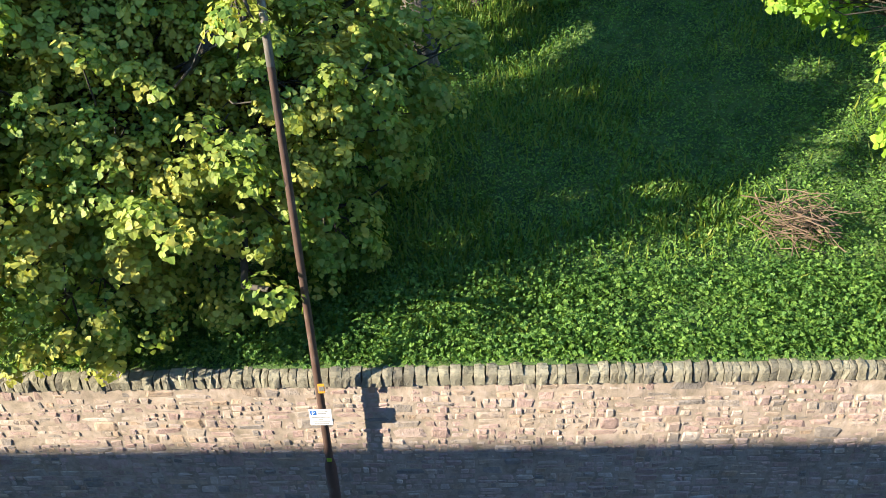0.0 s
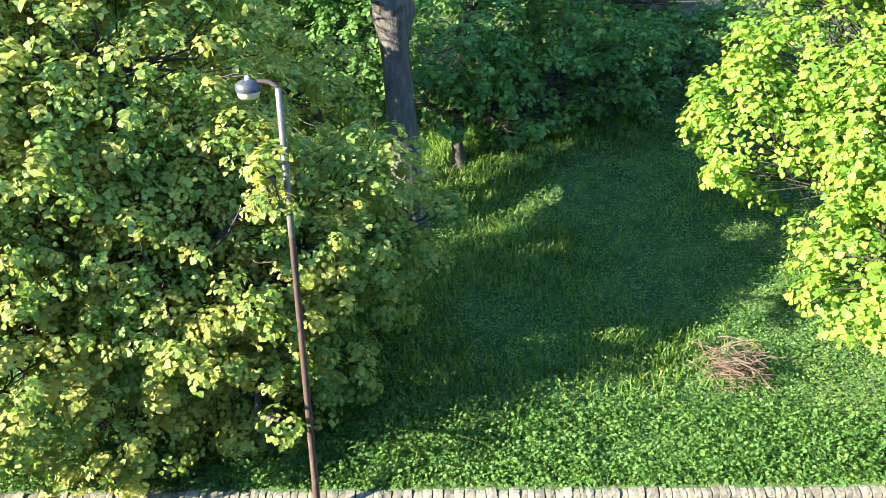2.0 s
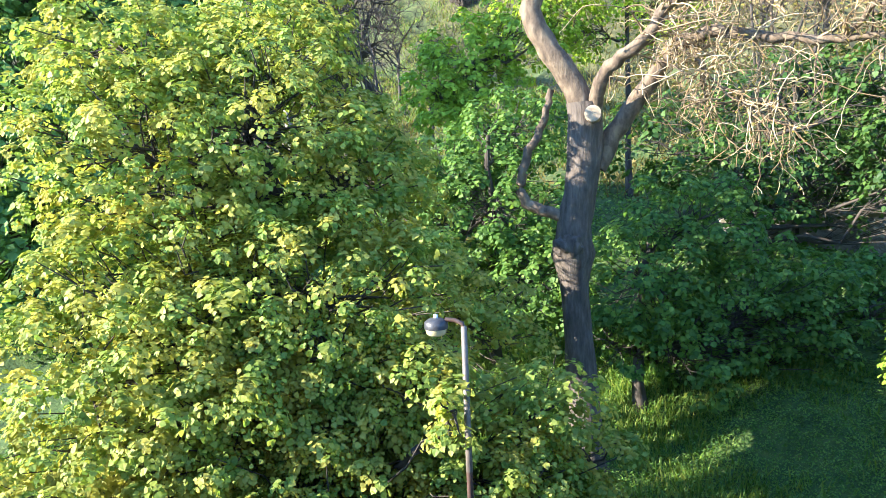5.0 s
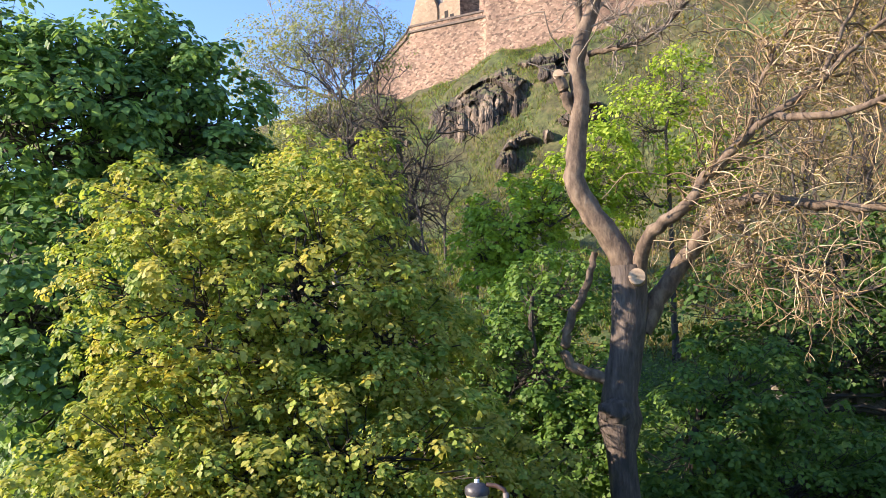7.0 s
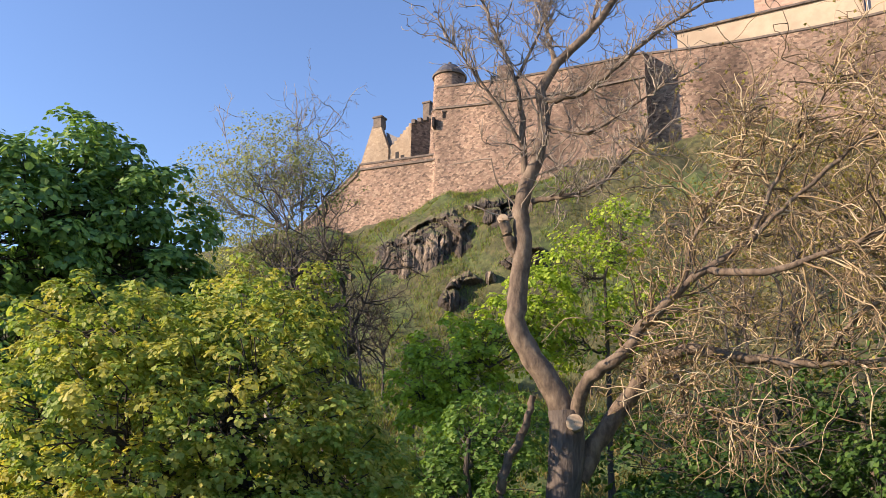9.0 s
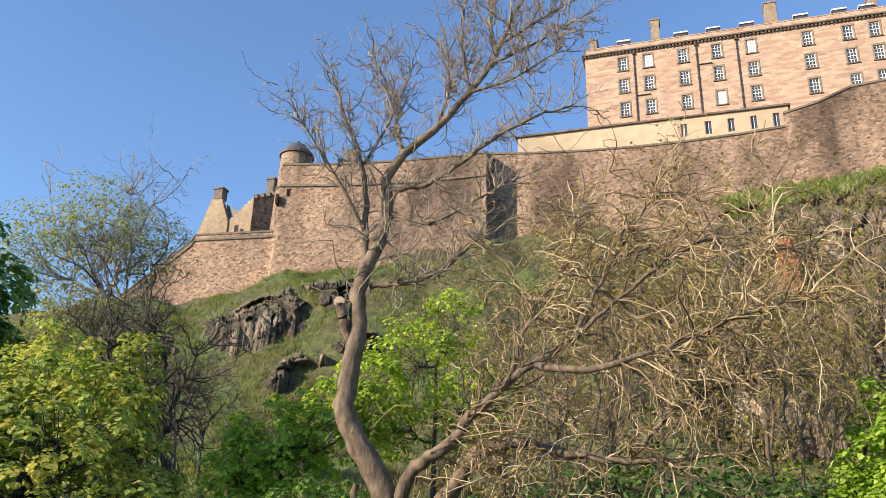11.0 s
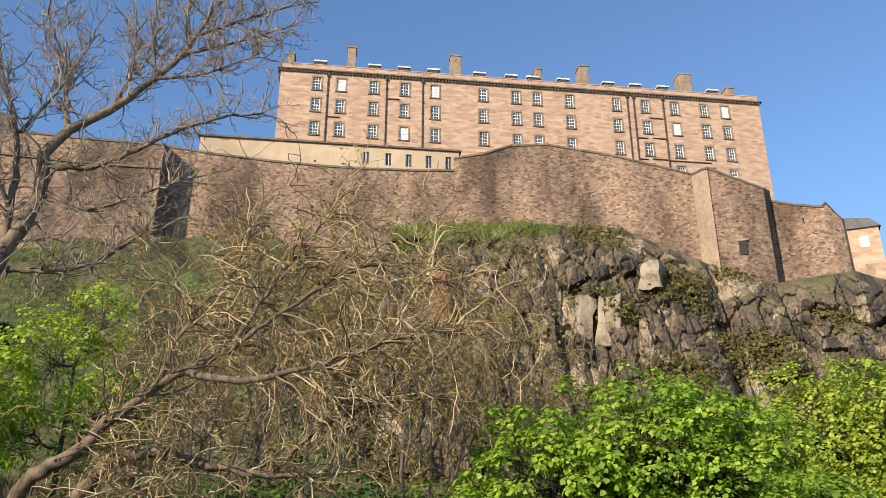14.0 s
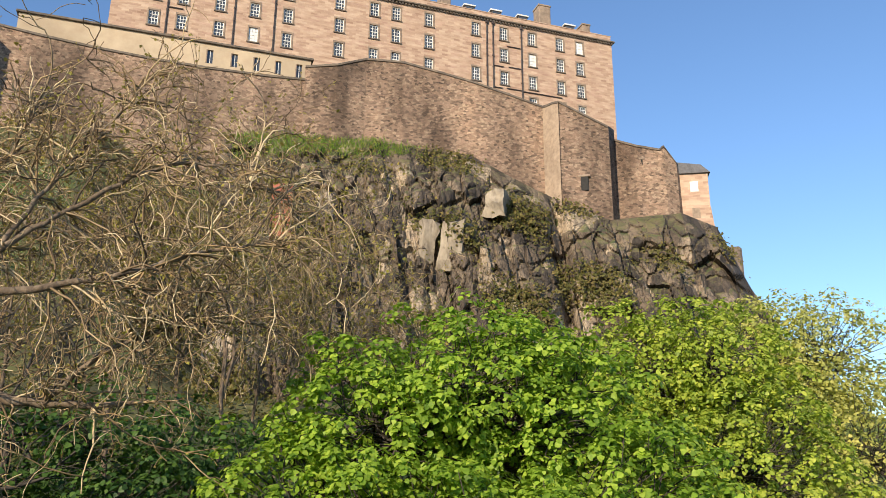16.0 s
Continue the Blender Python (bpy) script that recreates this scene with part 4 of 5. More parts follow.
def scatter(rng, at, size, shape, faces, tilt, upright=False, out=None):
    """Arrays for many leaves at the given points, each turned its own way; out: the way that each one's face leans."""
    n = len(at)
    s = size * rng.uniform(0.6, 1.3, n)
    up = rng.normal(0, tilt, (n, 3)) + (0, 0, 1.0 if out is None else 0.45)
    if out is not None:
        up = up + out
    up /= np.linalg.norm(up, axis=1, keepdims=True)
    tip = rng.normal(0, 1, (n, 3)) - (0, 0, 0 if upright else 0.8)
    tip -= up * (tip * up).sum(1, keepdims=True)
    tip /= np.linalg.norm(tip, axis=1, keepdims=True) + 1e-9
    side = np.cross(tip, up)
    p = shape[None] * s[:, None, None]
    v = at[:, None] + p[..., :1] * side[:, None] + p[..., 1:2] * tip[:, None] + p[..., 2:] * up[:, None]
    k = len(shape)
    f = faces[None] + (np.arange(n) * k)[:, None, None]
    return v.reshape(-1, 3), f.reshape(-1, 3), np.full(n * len(faces), 3)


def bend(rng, a, b, k=6, wob=0.08, sag=0.0):
    """A wandering line from a to b."""
    a, b = np.array(a, float), np.array(b, float)
    t = np.linspace(0, 1, k)[:, None]
    d = np.linalg.norm(b - a)
    w = rng.normal(0, wob * d / 2, (k, 3)) * np.sin(np.pi * t)
    p = a + (b - a) * t + w
    p[:, 2] += sag * d * np.sin(np.pi * t[:, 0])
    return p


def tree(name, trunk, radius, lobes, clumps, leaves, leaf, mat, bark, label, seed, spread=0.4, category="tree", droop=0.25, twigs=0.5, fill=0.62, gaps=()):
    """A broadleaf: a tapered trunk along points, limbs into lobes (x, y, z, rx, ry, rz) and clumps of leaves over them."""
    rng = np.random.default_rng(seed)
    trunk = np.array([tuple(p) for p in trunk], float)
    t = thing(name, tuple(trunk[0]), label, category)
    base = trunk[0]
    k = np.linspace(0, 1, 9)
    s = np.linspace(0, 1, len(trunk))
    path = np.stack([np.interp(k, s, trunk[:, i]) for i in range(3)], 1) - base
    path[1:-1] += rng.normal(0, radius * 0.3, (7, 3)) * (1, 1, 0.2)
    rad = radius * (1 - 0.62 * k)
    rad[0] *= 1.35
    v, q, z = tube_arrays([(path, rad)], 10)
    fast("trunk", v, q, z, bark, t, smooth=True)
    lines, fine, tips, outs = [], [], [], []
    vol = np.array([l[3] * l[4] + l[4] * l[5] + l[3] * l[5] for l in lobes])
    share = (clumps * vol / vol.sum()).astype(int) + 1
    for lobe, n in zip(lobes, share):
        c, r = np.array(lobe[:3]) - base, np.array(lobe[3:6])
        start = path[np.clip(int(np.searchsorted(path[:, 2], c[2] - 0.6 * np.linalg.norm(c[:2] - path[4][:2]))), 2, 8)]
        limb = bend(rng, start, c, 7, 0.14, -0.08)
        lines.append((limb, np.linspace(radius * 0.42, radius * 0.12, 7)))
        d = rng.normal(0, 1, (n, 3))
        d /= np.linalg.norm(d, axis=1, keepdims=True)
        # lobes are full at the skin and thin out within; dips and bulges break the outline
        rr = rng.uniform(fill, 1.08, n) + 0.12 * np.sin(d[:, 0] * 5 + seed) * np.sin(d[:, 2] * 6)
        pts = c + d * rr[:, None] * r
        tips.append(pts)
        outs.append(d)
        for p in pts[rng.random(n) < twigs]:
            j = rng.integers(2, 7)
            fine.append((bend(rng, limb[j], p, 5, 0.16, -0.05), np.linspace(radius * 0.09, 0.008, 5)))
    for one in lines:
        v, q, z = tube_arrays([one], 7)
        fast("limb", v, q, z, bark, t, smooth=True)
    if fine:
        v, q, z = tube_arrays(fine, 4)
        fast("twig_growth", v, q, z, bark, t, smooth=True)["kind"] = "stuff"
    tips, axis = np.concatenate(tips), np.concatenate(outs) * 0.75 + (0, 0, 0.7)
    axis /= np.linalg.norm(axis, axis=1, keepdims=True)
    # each tuft is a small dome: leaves face outward from its middle and droop at the rim
    each, ax = np.repeat(tips, leaves, 0), np.repeat(axis, leaves, 0)
    size = np.repeat(spread * rng.uniform(0.65, 1.3, len(tips)), leaves)[:, None]
    u = rng.normal(0, 1, each.shape) + 0.75 * ax
    u /= np.linalg.norm(u, axis=1, keepdims=True)
    dot = (u * ax).sum(1, keepdims=True)
    u = np.where(dot < -0.25, u - 2 * dot * ax, u)
    off = u * size * rng.uniform(0.55, 1.0, (len(u), 1)) * (1, 1, 0.7)
    off[:, 2] -= droop * (off[:, 0] ** 2 + off[:, 1] ** 2) / spread
    at, face = each + off, 0.95 * u + 0.25 * ax
    keep = np.ones(len(at), bool)
    for g, wide in gaps:  # openings through which the sun reaches the ground
        w = at + base - np.array(g)
        along = w @ np.array(sun_way)
        keep &= np.linalg.norm(w - along[:, None] * np.array(sun_way), axis=1) > wide
    v, f, z = scatter(rng, at[keep], leaf, LOBED, LOBED_F, 0.3, out=face[keep])
    fast("crown", v, f, z, mat, t)["kind"] = "stuff"
    return t


def lobe(az, r, el, rx, ry=None, rz=None):
    p = far(az, r, el)
    return (p.x, p.y, p.z, rx, ry or rx, rz or rx)


def foot(az, r):
    p = far(az, r, 0)
    return (p.x, p.y, float(hill(p.x, p.y)) - 0.15)


M["leaf_pale"] = leafy("pale_olive_leaves", (0.30, 0.32, 0.09), (0.43, 0.44, 0.14), (0.55, 0.53, 0.18), 0.45)
M["leaf_haze"] = leafy("first_leaves", (0.20, 0.23, 0.08), (0.28, 0.31, 0.11), (0.36, 0.37, 0.14))
M["leaf_spring"] = leafy("spring_leaves", (0.18, 0.25, 0.035), (0.30, 0.39, 0.055), (0.43, 0.48, 0.085), 0.42)
M["leaf_lime"] = leafy("lime_leaves", (0.17, 0.26, 0.03), (0.29, 0.41, 0.05), (0.42, 0.52, 0.08), 0.42)
CLEARING = ((0.3, 18.7, 0.6), (1.0, 18.6, 0.6), (1.7, 18.5, 0.5), (1.2, 19.8, 0.6), (1.9, 16.8, 0.3), (0.2, 15.2, 0.28), (0.8, 15.15, 0.25), (1.6, 13.7, 0.22), (3.1, 13.75, 0.24), (-0.4, 12.6, 0.2), (2.6, 20.3, 0.4), (6.0, 16.5, 0.3))
SUNNY = [((x, y, float(hill(x, y)) + 0.15), w) for x, y, w in CLEARING] + [(tuple(far(-3.9, 17.2, -7.6)), 0.4)]
SYC = "broad sycamore in fresh yellow-green spring leaf on the bank"
tree("sycamore", [foot(-21, 14.5), far(-21.5, 14.3, -18), far(-24, 14.2, -4), far(-26, 14.5, 5)], 0.27,
     [lobe(-27, 12.5, -19, 2.2, 1.8, 1.9), lobe(-19, 12.0, -24, 2.2, 1.6, 1.6), lobe(-11.0, 12.4, -21.5, 1.5, 1.3, 1.6), lobe(-13.5, 11.7, -24, 1.0, 0.8, 1.1), lobe(-10.0, 12.0, -29.0, 1.0, 0.8, 0.8), lobe(-3.0, 13.2, -20.5, 0.8, 0.8, 0.7), lobe(-22, 13.0, -9, 2.4, 2.0, 1.7), lobe(-30, 13.5, -8, 2.4, 2.0, 2.0),
      lobe(-33, 14, 2, 2.0, 2.0, 1.7), lobe(-26, 14, 3, 2.2, 2.0, 1.8), lobe(-20, 14.5, -1, 1.6, 1.8, 1.6), lobe(-24, 15.5, 8.5, 1.3, 1.5, 1.0), lobe(-33.5, 15, 8, 1.7, 1.6, 0.9)] +
     [lobe(-36, 13, -13, 2.0, 1.8, 2.2), lobe(-33, 12, -26, 1.8, 1.4, 1.4), lobe(-6.5, 13.6, -22.5, 1.2, 1.2, 1.2), lobe(-26.5, 11.6, -31, 1.3, 1.0, 0.9), lobe(-16, 11.8, -31.0, 1.2, 0.8, 0.9), lobe(-12.6, 9.95, -17.0, 0.34, 0.2, 0.36), lobe(-13.9, 9.95, -33.0, 0.2, 0.14, 0.18), lobe(-39, 12.5, -22, 1.8, 1.4, 1.8), lobe(-23, 11.9, -25, 1.7, 1.2, 1.4), lobe(-31, 12.2, -15, 1.8, 1.5, 1.6), lobe(-17, 12.6, -16, 1.5, 1.2, 1.4),
      (-2.4, 11.2, 6.0, 0.9, 0.6, 0.9), (-3.2, 11.1, 7.0, 1.0, 0.6, 0.9), (-1.5, 11.7, 5.6, 0.8, 0.7, 0.7), (-4.5, 11.1, 7.6, 1.2, 0.7, 0.9), (-4.6, 11.0, 5.6, 1.2, 0.6, 1.0), (-6.0, 10.9, 6.6, 1.3, 0.6, 0.9), (-4.4, 11.0, 6.6, 1.1, 0.6, 0.8), (-6.2, 11.0, 8.2, 1.3, 0.7, 0.9), (-1.2, 12.2, 6.6, 0.8, 0.8, 0.8), (-7.2, 10.9, 5.2, 1.2, 0.6, 0.9)],
     5600, 34, 0.085, "leaf_yellow", "dark_bark", SYC, 11, spread=0.24, twigs=0.2, gaps=SUNNY)
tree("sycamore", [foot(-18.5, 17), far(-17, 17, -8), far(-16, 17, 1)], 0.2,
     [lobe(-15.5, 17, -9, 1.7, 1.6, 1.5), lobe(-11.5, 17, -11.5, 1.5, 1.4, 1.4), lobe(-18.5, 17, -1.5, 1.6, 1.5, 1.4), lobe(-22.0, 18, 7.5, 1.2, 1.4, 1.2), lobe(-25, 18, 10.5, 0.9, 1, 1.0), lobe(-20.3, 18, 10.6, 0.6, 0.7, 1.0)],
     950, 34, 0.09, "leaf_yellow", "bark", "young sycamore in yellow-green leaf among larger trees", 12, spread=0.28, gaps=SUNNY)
tree("dark_tree", [foot(-40, 31), far(-39, 31, 2), far(-38, 31, 14)], 0.5,
     [lobe(-39, 31, 15, 4.0, 3.5, 2.6), lobe(-33, 31, 14, 3.0, 3, 3.0), lobe(-44, 31, 13, 4.5, 3.5, 3.4), lobe(-36.5, 30, 5, 4.0, 3, 3.4), lobe(-44, 29, 2, 4.4, 3, 3.6), lobe(-31.5, 31.5, 9, 2.4, 2.5, 3.0), lobe(-40, 29, -3, 4.0, 3, 3.0), lobe(-37, 31, 19.5, 1.4, 1.3, 1.2), lobe(-33.8, 31, 18.5, 0.9, 1, 1.2), lobe(-45, 31, 18.5, 1.5, 1.5, 1.0)],
     1000, 46, 0.24, "leaf_dark", "dark_bark", "tall dark green broadleaf tree in heavy leaf", 13, spread=0.72)
tree("hazy_tree", [foot(-23, 46), far(-23, 46, 8), far(-23.5, 46, 16)], 0.26,
     [lobe(-24, 46, 20.5, 3.2, 2.6, 2.8), lobe(-28.0, 47, 18, 2.8, 2.2, 2.8), lobe(-20.6, 46, 19.6, 2.2, 1.8, 2.4), lobe(-24.5, 46, 14.5, 3.2, 2.2, 2.2), lobe(-28, 47, 12, 2.2, 2, 2)],
     1500, 13, 0.11, "leaf_haze", "grey_twig", "slender tree just coming into bud, sky showing through", 14, spread=0.6, twigs=0.12, fill=0.35)
tree("understorey_tree", [foot(0.5, 20), far(0.5, 20, -9), far(1.5, 20.5, -4)], 0.16,
     [lobe(1, 20, -8.5, 1.7, 1.5, 1.6), lobe(5, 20.2, -12, 1.7, 1.4, 1.4), lobe(8.5, 21, -9.5, 1.8, 1.5, 1.6), lobe(4, 21, -4.5, 1.8, 1.5, 1.2), lobe(11.5, 22, -11, 1.6, 1.4, 1.2), lobe(-1.5, 19.6, -12.5, 1.0, 1.0, 1.0), lobe(13, 24, -8.6, 1.7, 1.3, 0.9), lobe(17, 24.5, -8.2, 1.7, 1.3, 0.9)],
     760, 32, 0.12, "leaf_mid", "dark_bark", "low green sycamore under the bare tree", 15, spread=0.32, gaps=SUNNY)
tree("understorey_tree", [foot(-9.5, 22), far(-9.5, 22, -6), far(-9.5, 22, 2)], 0.16,
     [lobe(-9.5, 22, -3.5, 2.1, 1.6, 1.8), lobe(-13.5, 23, -3, 2.0, 1.6, 1.8), lobe(-6.5, 21.5, -8, 1.7, 1.5, 1.6), lobe(-12, 22, -9.5, 1.8, 1.5, 1.4), lobe(-8, 24, 2, 1.8, 1.5, 1.4)],
     760, 32, 0.12, "leaf_mid", "dark_bark", "green understorey tree on the bank", 16, spread=0.32, gaps=SUNNY)
# These crowns look shaded partly through their darker leaf colour.
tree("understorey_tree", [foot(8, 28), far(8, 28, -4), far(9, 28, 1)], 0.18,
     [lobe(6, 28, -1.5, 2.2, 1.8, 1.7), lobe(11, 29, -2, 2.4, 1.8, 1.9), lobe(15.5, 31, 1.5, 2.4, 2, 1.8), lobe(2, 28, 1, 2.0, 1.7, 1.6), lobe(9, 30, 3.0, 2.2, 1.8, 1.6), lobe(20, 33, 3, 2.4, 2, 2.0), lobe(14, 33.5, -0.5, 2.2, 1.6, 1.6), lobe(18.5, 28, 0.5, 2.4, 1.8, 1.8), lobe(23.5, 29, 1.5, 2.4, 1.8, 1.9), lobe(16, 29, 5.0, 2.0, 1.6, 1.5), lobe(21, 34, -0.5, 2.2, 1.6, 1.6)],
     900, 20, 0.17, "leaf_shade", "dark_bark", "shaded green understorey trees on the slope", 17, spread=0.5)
tree("lime_green_tree", [foot(-10.5, 33), far(-10.5, 33, 2), far(-10, 33, 7)], 0.16,
     [lobe(-10.8, 33, 7, 1.9, 1.7, 1.9), lobe(-13, 33, 5, 1.4, 1.4, 1.6), lobe(-7.5, 33.5, 8.5, 1.7, 1.6, 2.0), lobe(-9, 33, 2.5, 2.4, 1.8, 1.6), lobe(-4.5, 34, 11, 1.5, 1.5, 2.0)],
     560, 22, 0.17, "leaf_lime", "dark_bark", "small tree in bright fresh green leaf", 18, spread=0.36)
tree("lime_green_tree", [foot(0, 36), far(0, 36, 6), far(0, 36, 13)], 0.16,
     [lobe(-1.5, 36, 13, 1.9, 1.7, 2.4), lobe(1.2, 36, 16, 1.3, 1.3, 1.9), lobe(-3.5, 36, 9, 1.8, 1.6, 1.8), lobe(3, 36, 10, 1.9, 1.6, 2.0)],
     320, 16, 0.16, "leaf_lime", "dark_bark", "thin tree with sparse bright new leaves", 19, spread=0.5, twigs=0.9)
BRIGHT = "dense bright green maple on the bank, sunlit"
tree("maple", [foot(36, 17.5), far(36, 17.5, -8), far(37, 17.5, 4)], 0.24,
     [lobe(38, 17.5, 8.2, 2.1, 2.0, 1.5), lobe(32, 17.2, 6, 1.7, 1.7, 1.6), lobe(43, 17.5, 6.5, 1.8, 1.8, 1.6), lobe(27.5, 17, 1, 1.7, 1.7, 1.6), lobe(34, 15.8, -2, 2.2, 1.9, 1.8), lobe(41, 15.5, -3, 2.2, 1.8, 1.8), lobe(47, 17, 0, 2.0, 1.8, 2.0),
      lobe(25, 16, -9, 1.9, 1.6, 1.8), lobe(31, 14.3, -13, 2.0, 1.6, 1.7), lobe(38, 14.5, -13, 2.0, 1.6, 1.7), lobe(21, 15.6, -13.5, 1.35, 1.3, 1.4), lobe(29.5, 13.2, -21, 1.4, 1.2, 1.2), lobe(36, 13, -22, 1.5, 1.3, 1.3)],
     3300, 32, 0.1, "leaf_fresh", "dark_bark", BRIGHT, 20, spread=0.29)
tree("maple", [foot(51, 31), far(51, 31, -2), far(51, 31, 6)], 0.3,
     [lobe(49.5, 31, 8.5, 2.9, 2.6, 2.4), lobe(53.2, 31, 9.0, 2.6, 2.5, 2.2), lobe(46.5, 31, 5.5, 2.4, 2.4, 2.4), lobe(51, 30, 3, 3.6, 2.8, 2.8), lobe(55.5, 30, 3, 2.8, 2.8, 3.0), lobe(48, 29, -1.5, 3.0, 2.6, 2.8)],
     1900, 30, 0.125, "leaf_spring", "dark_bark", "yellow-green maple beside a brighter one", 21, spread=0.38)
tree("pale_tree", [foot(58.5, 40), far(58.5, 40, 2), far(58.5, 40, 7)], 0.3,
     [lobe(56.8, 40, 9.8, 2.9, 2.6, 2.4), lobe(60.5, 40, 9.0, 3.4, 2.8, 2.6), lobe(58, 39, 5, 4.0, 3, 3.2), lobe(62.5, 39, 3, 3.8, 3, 3.4), lobe(56, 39, 1, 3.4, 3, 3)],
     1300, 26, 0.13, "leaf_pale", "dark_bark", "hazy pale olive-green tree coming into leaf", 22, spread=0.6)


# ---- the bare trees ----
def limb_line(points, r):
    return np.array([tuple(far(a, r + d, e)) for a, e, d in points], float)


def resample(p, n):
    s = np.concatenate([[0], np.cumsum(np.linalg.norm(np.diff(p, axis=0), axis=1))])
    t = np.linspace(0, s[-1], n)
    q = np.stack([np.interp(t, s, p[:, i]) for i in range(3)], 1)
    for _ in range(4):
        q[1:-1] = 0.25 * q[:-2] + 0.5 * q[1:-1] + 0.25 * q[2:]
    return q


def sprout(rng, line, n, length, rad, lift, out, gen, into, spread=0.9, start=0.15):
    """Side shoots along a line, each wandering off and forking again."""
    d = np.gradient(line, axis=0)
    for _ in range(n):
        j = min(len(line) - 1, int((start + (1 - start) * rng.random()) * len(line)))
        way = d[j] / (np.linalg.norm(d[j]) + 1e-9) + rng.normal(0, spread, 3) + np.array(out)
        way /= np.linalg.norm(way)
        L = length * rng.uniform(0.5, 1.3)
        k = 7
        p = [line[j]]
        for i in range(k - 1):
            way = way + rng.normal(0, 0.26, 3) + np.array((0, 0, lift * (0.25 + i * 0.22)))
            way /= np.linalg.norm(way)
            p.append(p[-1] + way * L / (k - 1))
        p = np.array(p)
        into.append((p, np.linspace(rad, max(rad * 0.35, 0.007), k), gen))
        if gen > 0:
            sprout(rng, p, rng.integers(2, 5), L * 0.62, rad * 0.55, lift, (0, 0, 0), gen - 1, into, spread)


def bare_tree():
    rng = np.random.default_rng(31)
    R = 17.5
    t = thing("bare_tree", foot(-3.4, R), "large gnarled bare tree with pollarded trunk and hanging tan twigs", "tree")
    base = np.array(t.matrix_world.translation)
    trunk = np.vstack([[np.array(foot(-3.3, R))], limb_line([(-3.5, -15, 0), (-3.75, -11, 0), (-3.95, -6.6, 0), (-4.0, -5.0, 0), (-3.3, -2.2, 0), (-2.8, 0.6, 0), (-2.9, 3.9, 0)], R)])
    p = resample(trunk, 26)
    rad = np.interp(np.linspace(0, 1, 26), [0, 0.06, 0.48, 0.54, 0.60, 0.66, 0.75, 0.9, 1], [0.52, 0.37, 0.30, 0.33, 0.47, 0.37, 0.34, 0.38, 0.36])
    v, q, z = tube_arrays([(p - base, rad)], 18)
    v = v.copy()
    for i, c in enumerate(v):
        n = c - (p - base)[i // 18]
        c = Vector(c)
        v[i] += n * (0.10 * noise.noise(c * 2.2) + 0.07 * noise.noise(Vector((c.x * 9, c.y * 9, c.z * 1.5))))
    fast("trunk", v, q, z, "bark", t, "ridged grey trunk with a swollen knot", smooth=True)
    # burl on the swollen knot
    bm = bmesh.new()
    bmesh.ops.create_icosphere(bm, subdivisions=4, radius=0.3)
    kc = far(-4.1, R - 0.3, -5.9) - Vector(base)
    for w in bm.verts:
        w.co = w.co * (1 + 0.3 * noise.noise(w.co * 6) + 0.12 * noise.noise(w.co * 17))
        w.co = Vector((w.co.x * 1.15, w.co.y * 0.8, w.co.z * 0.85)) + kc
    for f_ in bm.faces:
        f_.smooth = True
    part("burl", bm, "bark", t, "dark lumpy burl")
    main = []
    main.append(([(-2.9, 3.0, 0), (-3.3, 5.0, 0), (-4.9, 7.0, 0), (-6.3, 9.2, 0), (-6.1, 13.0, 0), (-5.5, 15.4, 0), (-6.0, 18.1, 0), (-4.8, 20.6, 0), (-3.9, 23.4, 0), (-4.3, 25.8, 0)], 0.27, 0.125))
    main.append(([(-4.3, 25.8, 0), (-3.2, 27.8, 0), (-0.6, 29.3, 0), (2.1, 32.0, 0), (4.3, 34.6, 0), (5.4, 36.6, 0), (6.6, 38.4, 0), (9.2, 40.0, 0)], 0.12, 0.02))
    main.append(([(-5.7, 18.3, 0), (-5.4, 21.3, 0), (-5.7, 24.1, 0), (-6.0, 26.8, 0), (-7.8, 29.8, 0), (-9.0, 32.8, 0)], 0.09, 0.025))
    main.append(([(-4.3, 25.2, 0), (-1.8, 25.3, -0.4), (0.8, 26.7, -0.8), (4.4, 29.1, -1), (8.0, 30.6, -1), (10.2, 30.9, -1)], 0.075, 0.02))
    main.append(([(-3.2, 27.8, 0), (-3.9, 31.2, 0.4), (-5.9, 34.2, 0.6)], 0.06, 0.015))
    main.append(([(-5.0, 18.3, 0), (-1.5, 18.7, -0.5), (0.6, 19.8, -0.8), (3.1, 22.0, -1)], 0.07, 0.02))
    main.append(([(-5.8, 14.2, 0), (-6.7, 15.6, -0.1), (-7.15, 17.1, -0.15)], 0.13, 0.12))
    main.append(([(-2.4, 2.6, 0), (-2.1, 4.6, -0.3), (-1.6, 6.0, -0.5), (-0.2, 6.9, -0.8), (1.3, 7.8, -1), (3.3, 10.7, -1.2), (5.2, 12.0, -1.3), (7.6, 13.6, -1.4), (9.6, 14.6, -1.4), (11.6, 16.4, -1.3), (13.4, 17.8, -1.2)], 0.16, 0.035))
    main.append(([(-2.2, -0.5, 0.1), (-1.5, 1.0, 0.2), (0.0, 2.9, 0.3), (2.0, 5.8, 0.3), (3.2, 7.7, 0.2), (5.3, 8.1, 0), (8.7, 7.3, -0.3), (13.2, 6.6, -0.6), (18, 7.0, -0.8)], 0.22, 0.04))
    main.append(([(7.0, 13.2, -1.4), (9.6, 12.5, -1.8), (13.5, 13.5, -2.2), (17.5, 14.5, -2.4), (21.6, 16.2, -2.4), (25.7, 17.0, -2.4)], 0.08, 0.015))
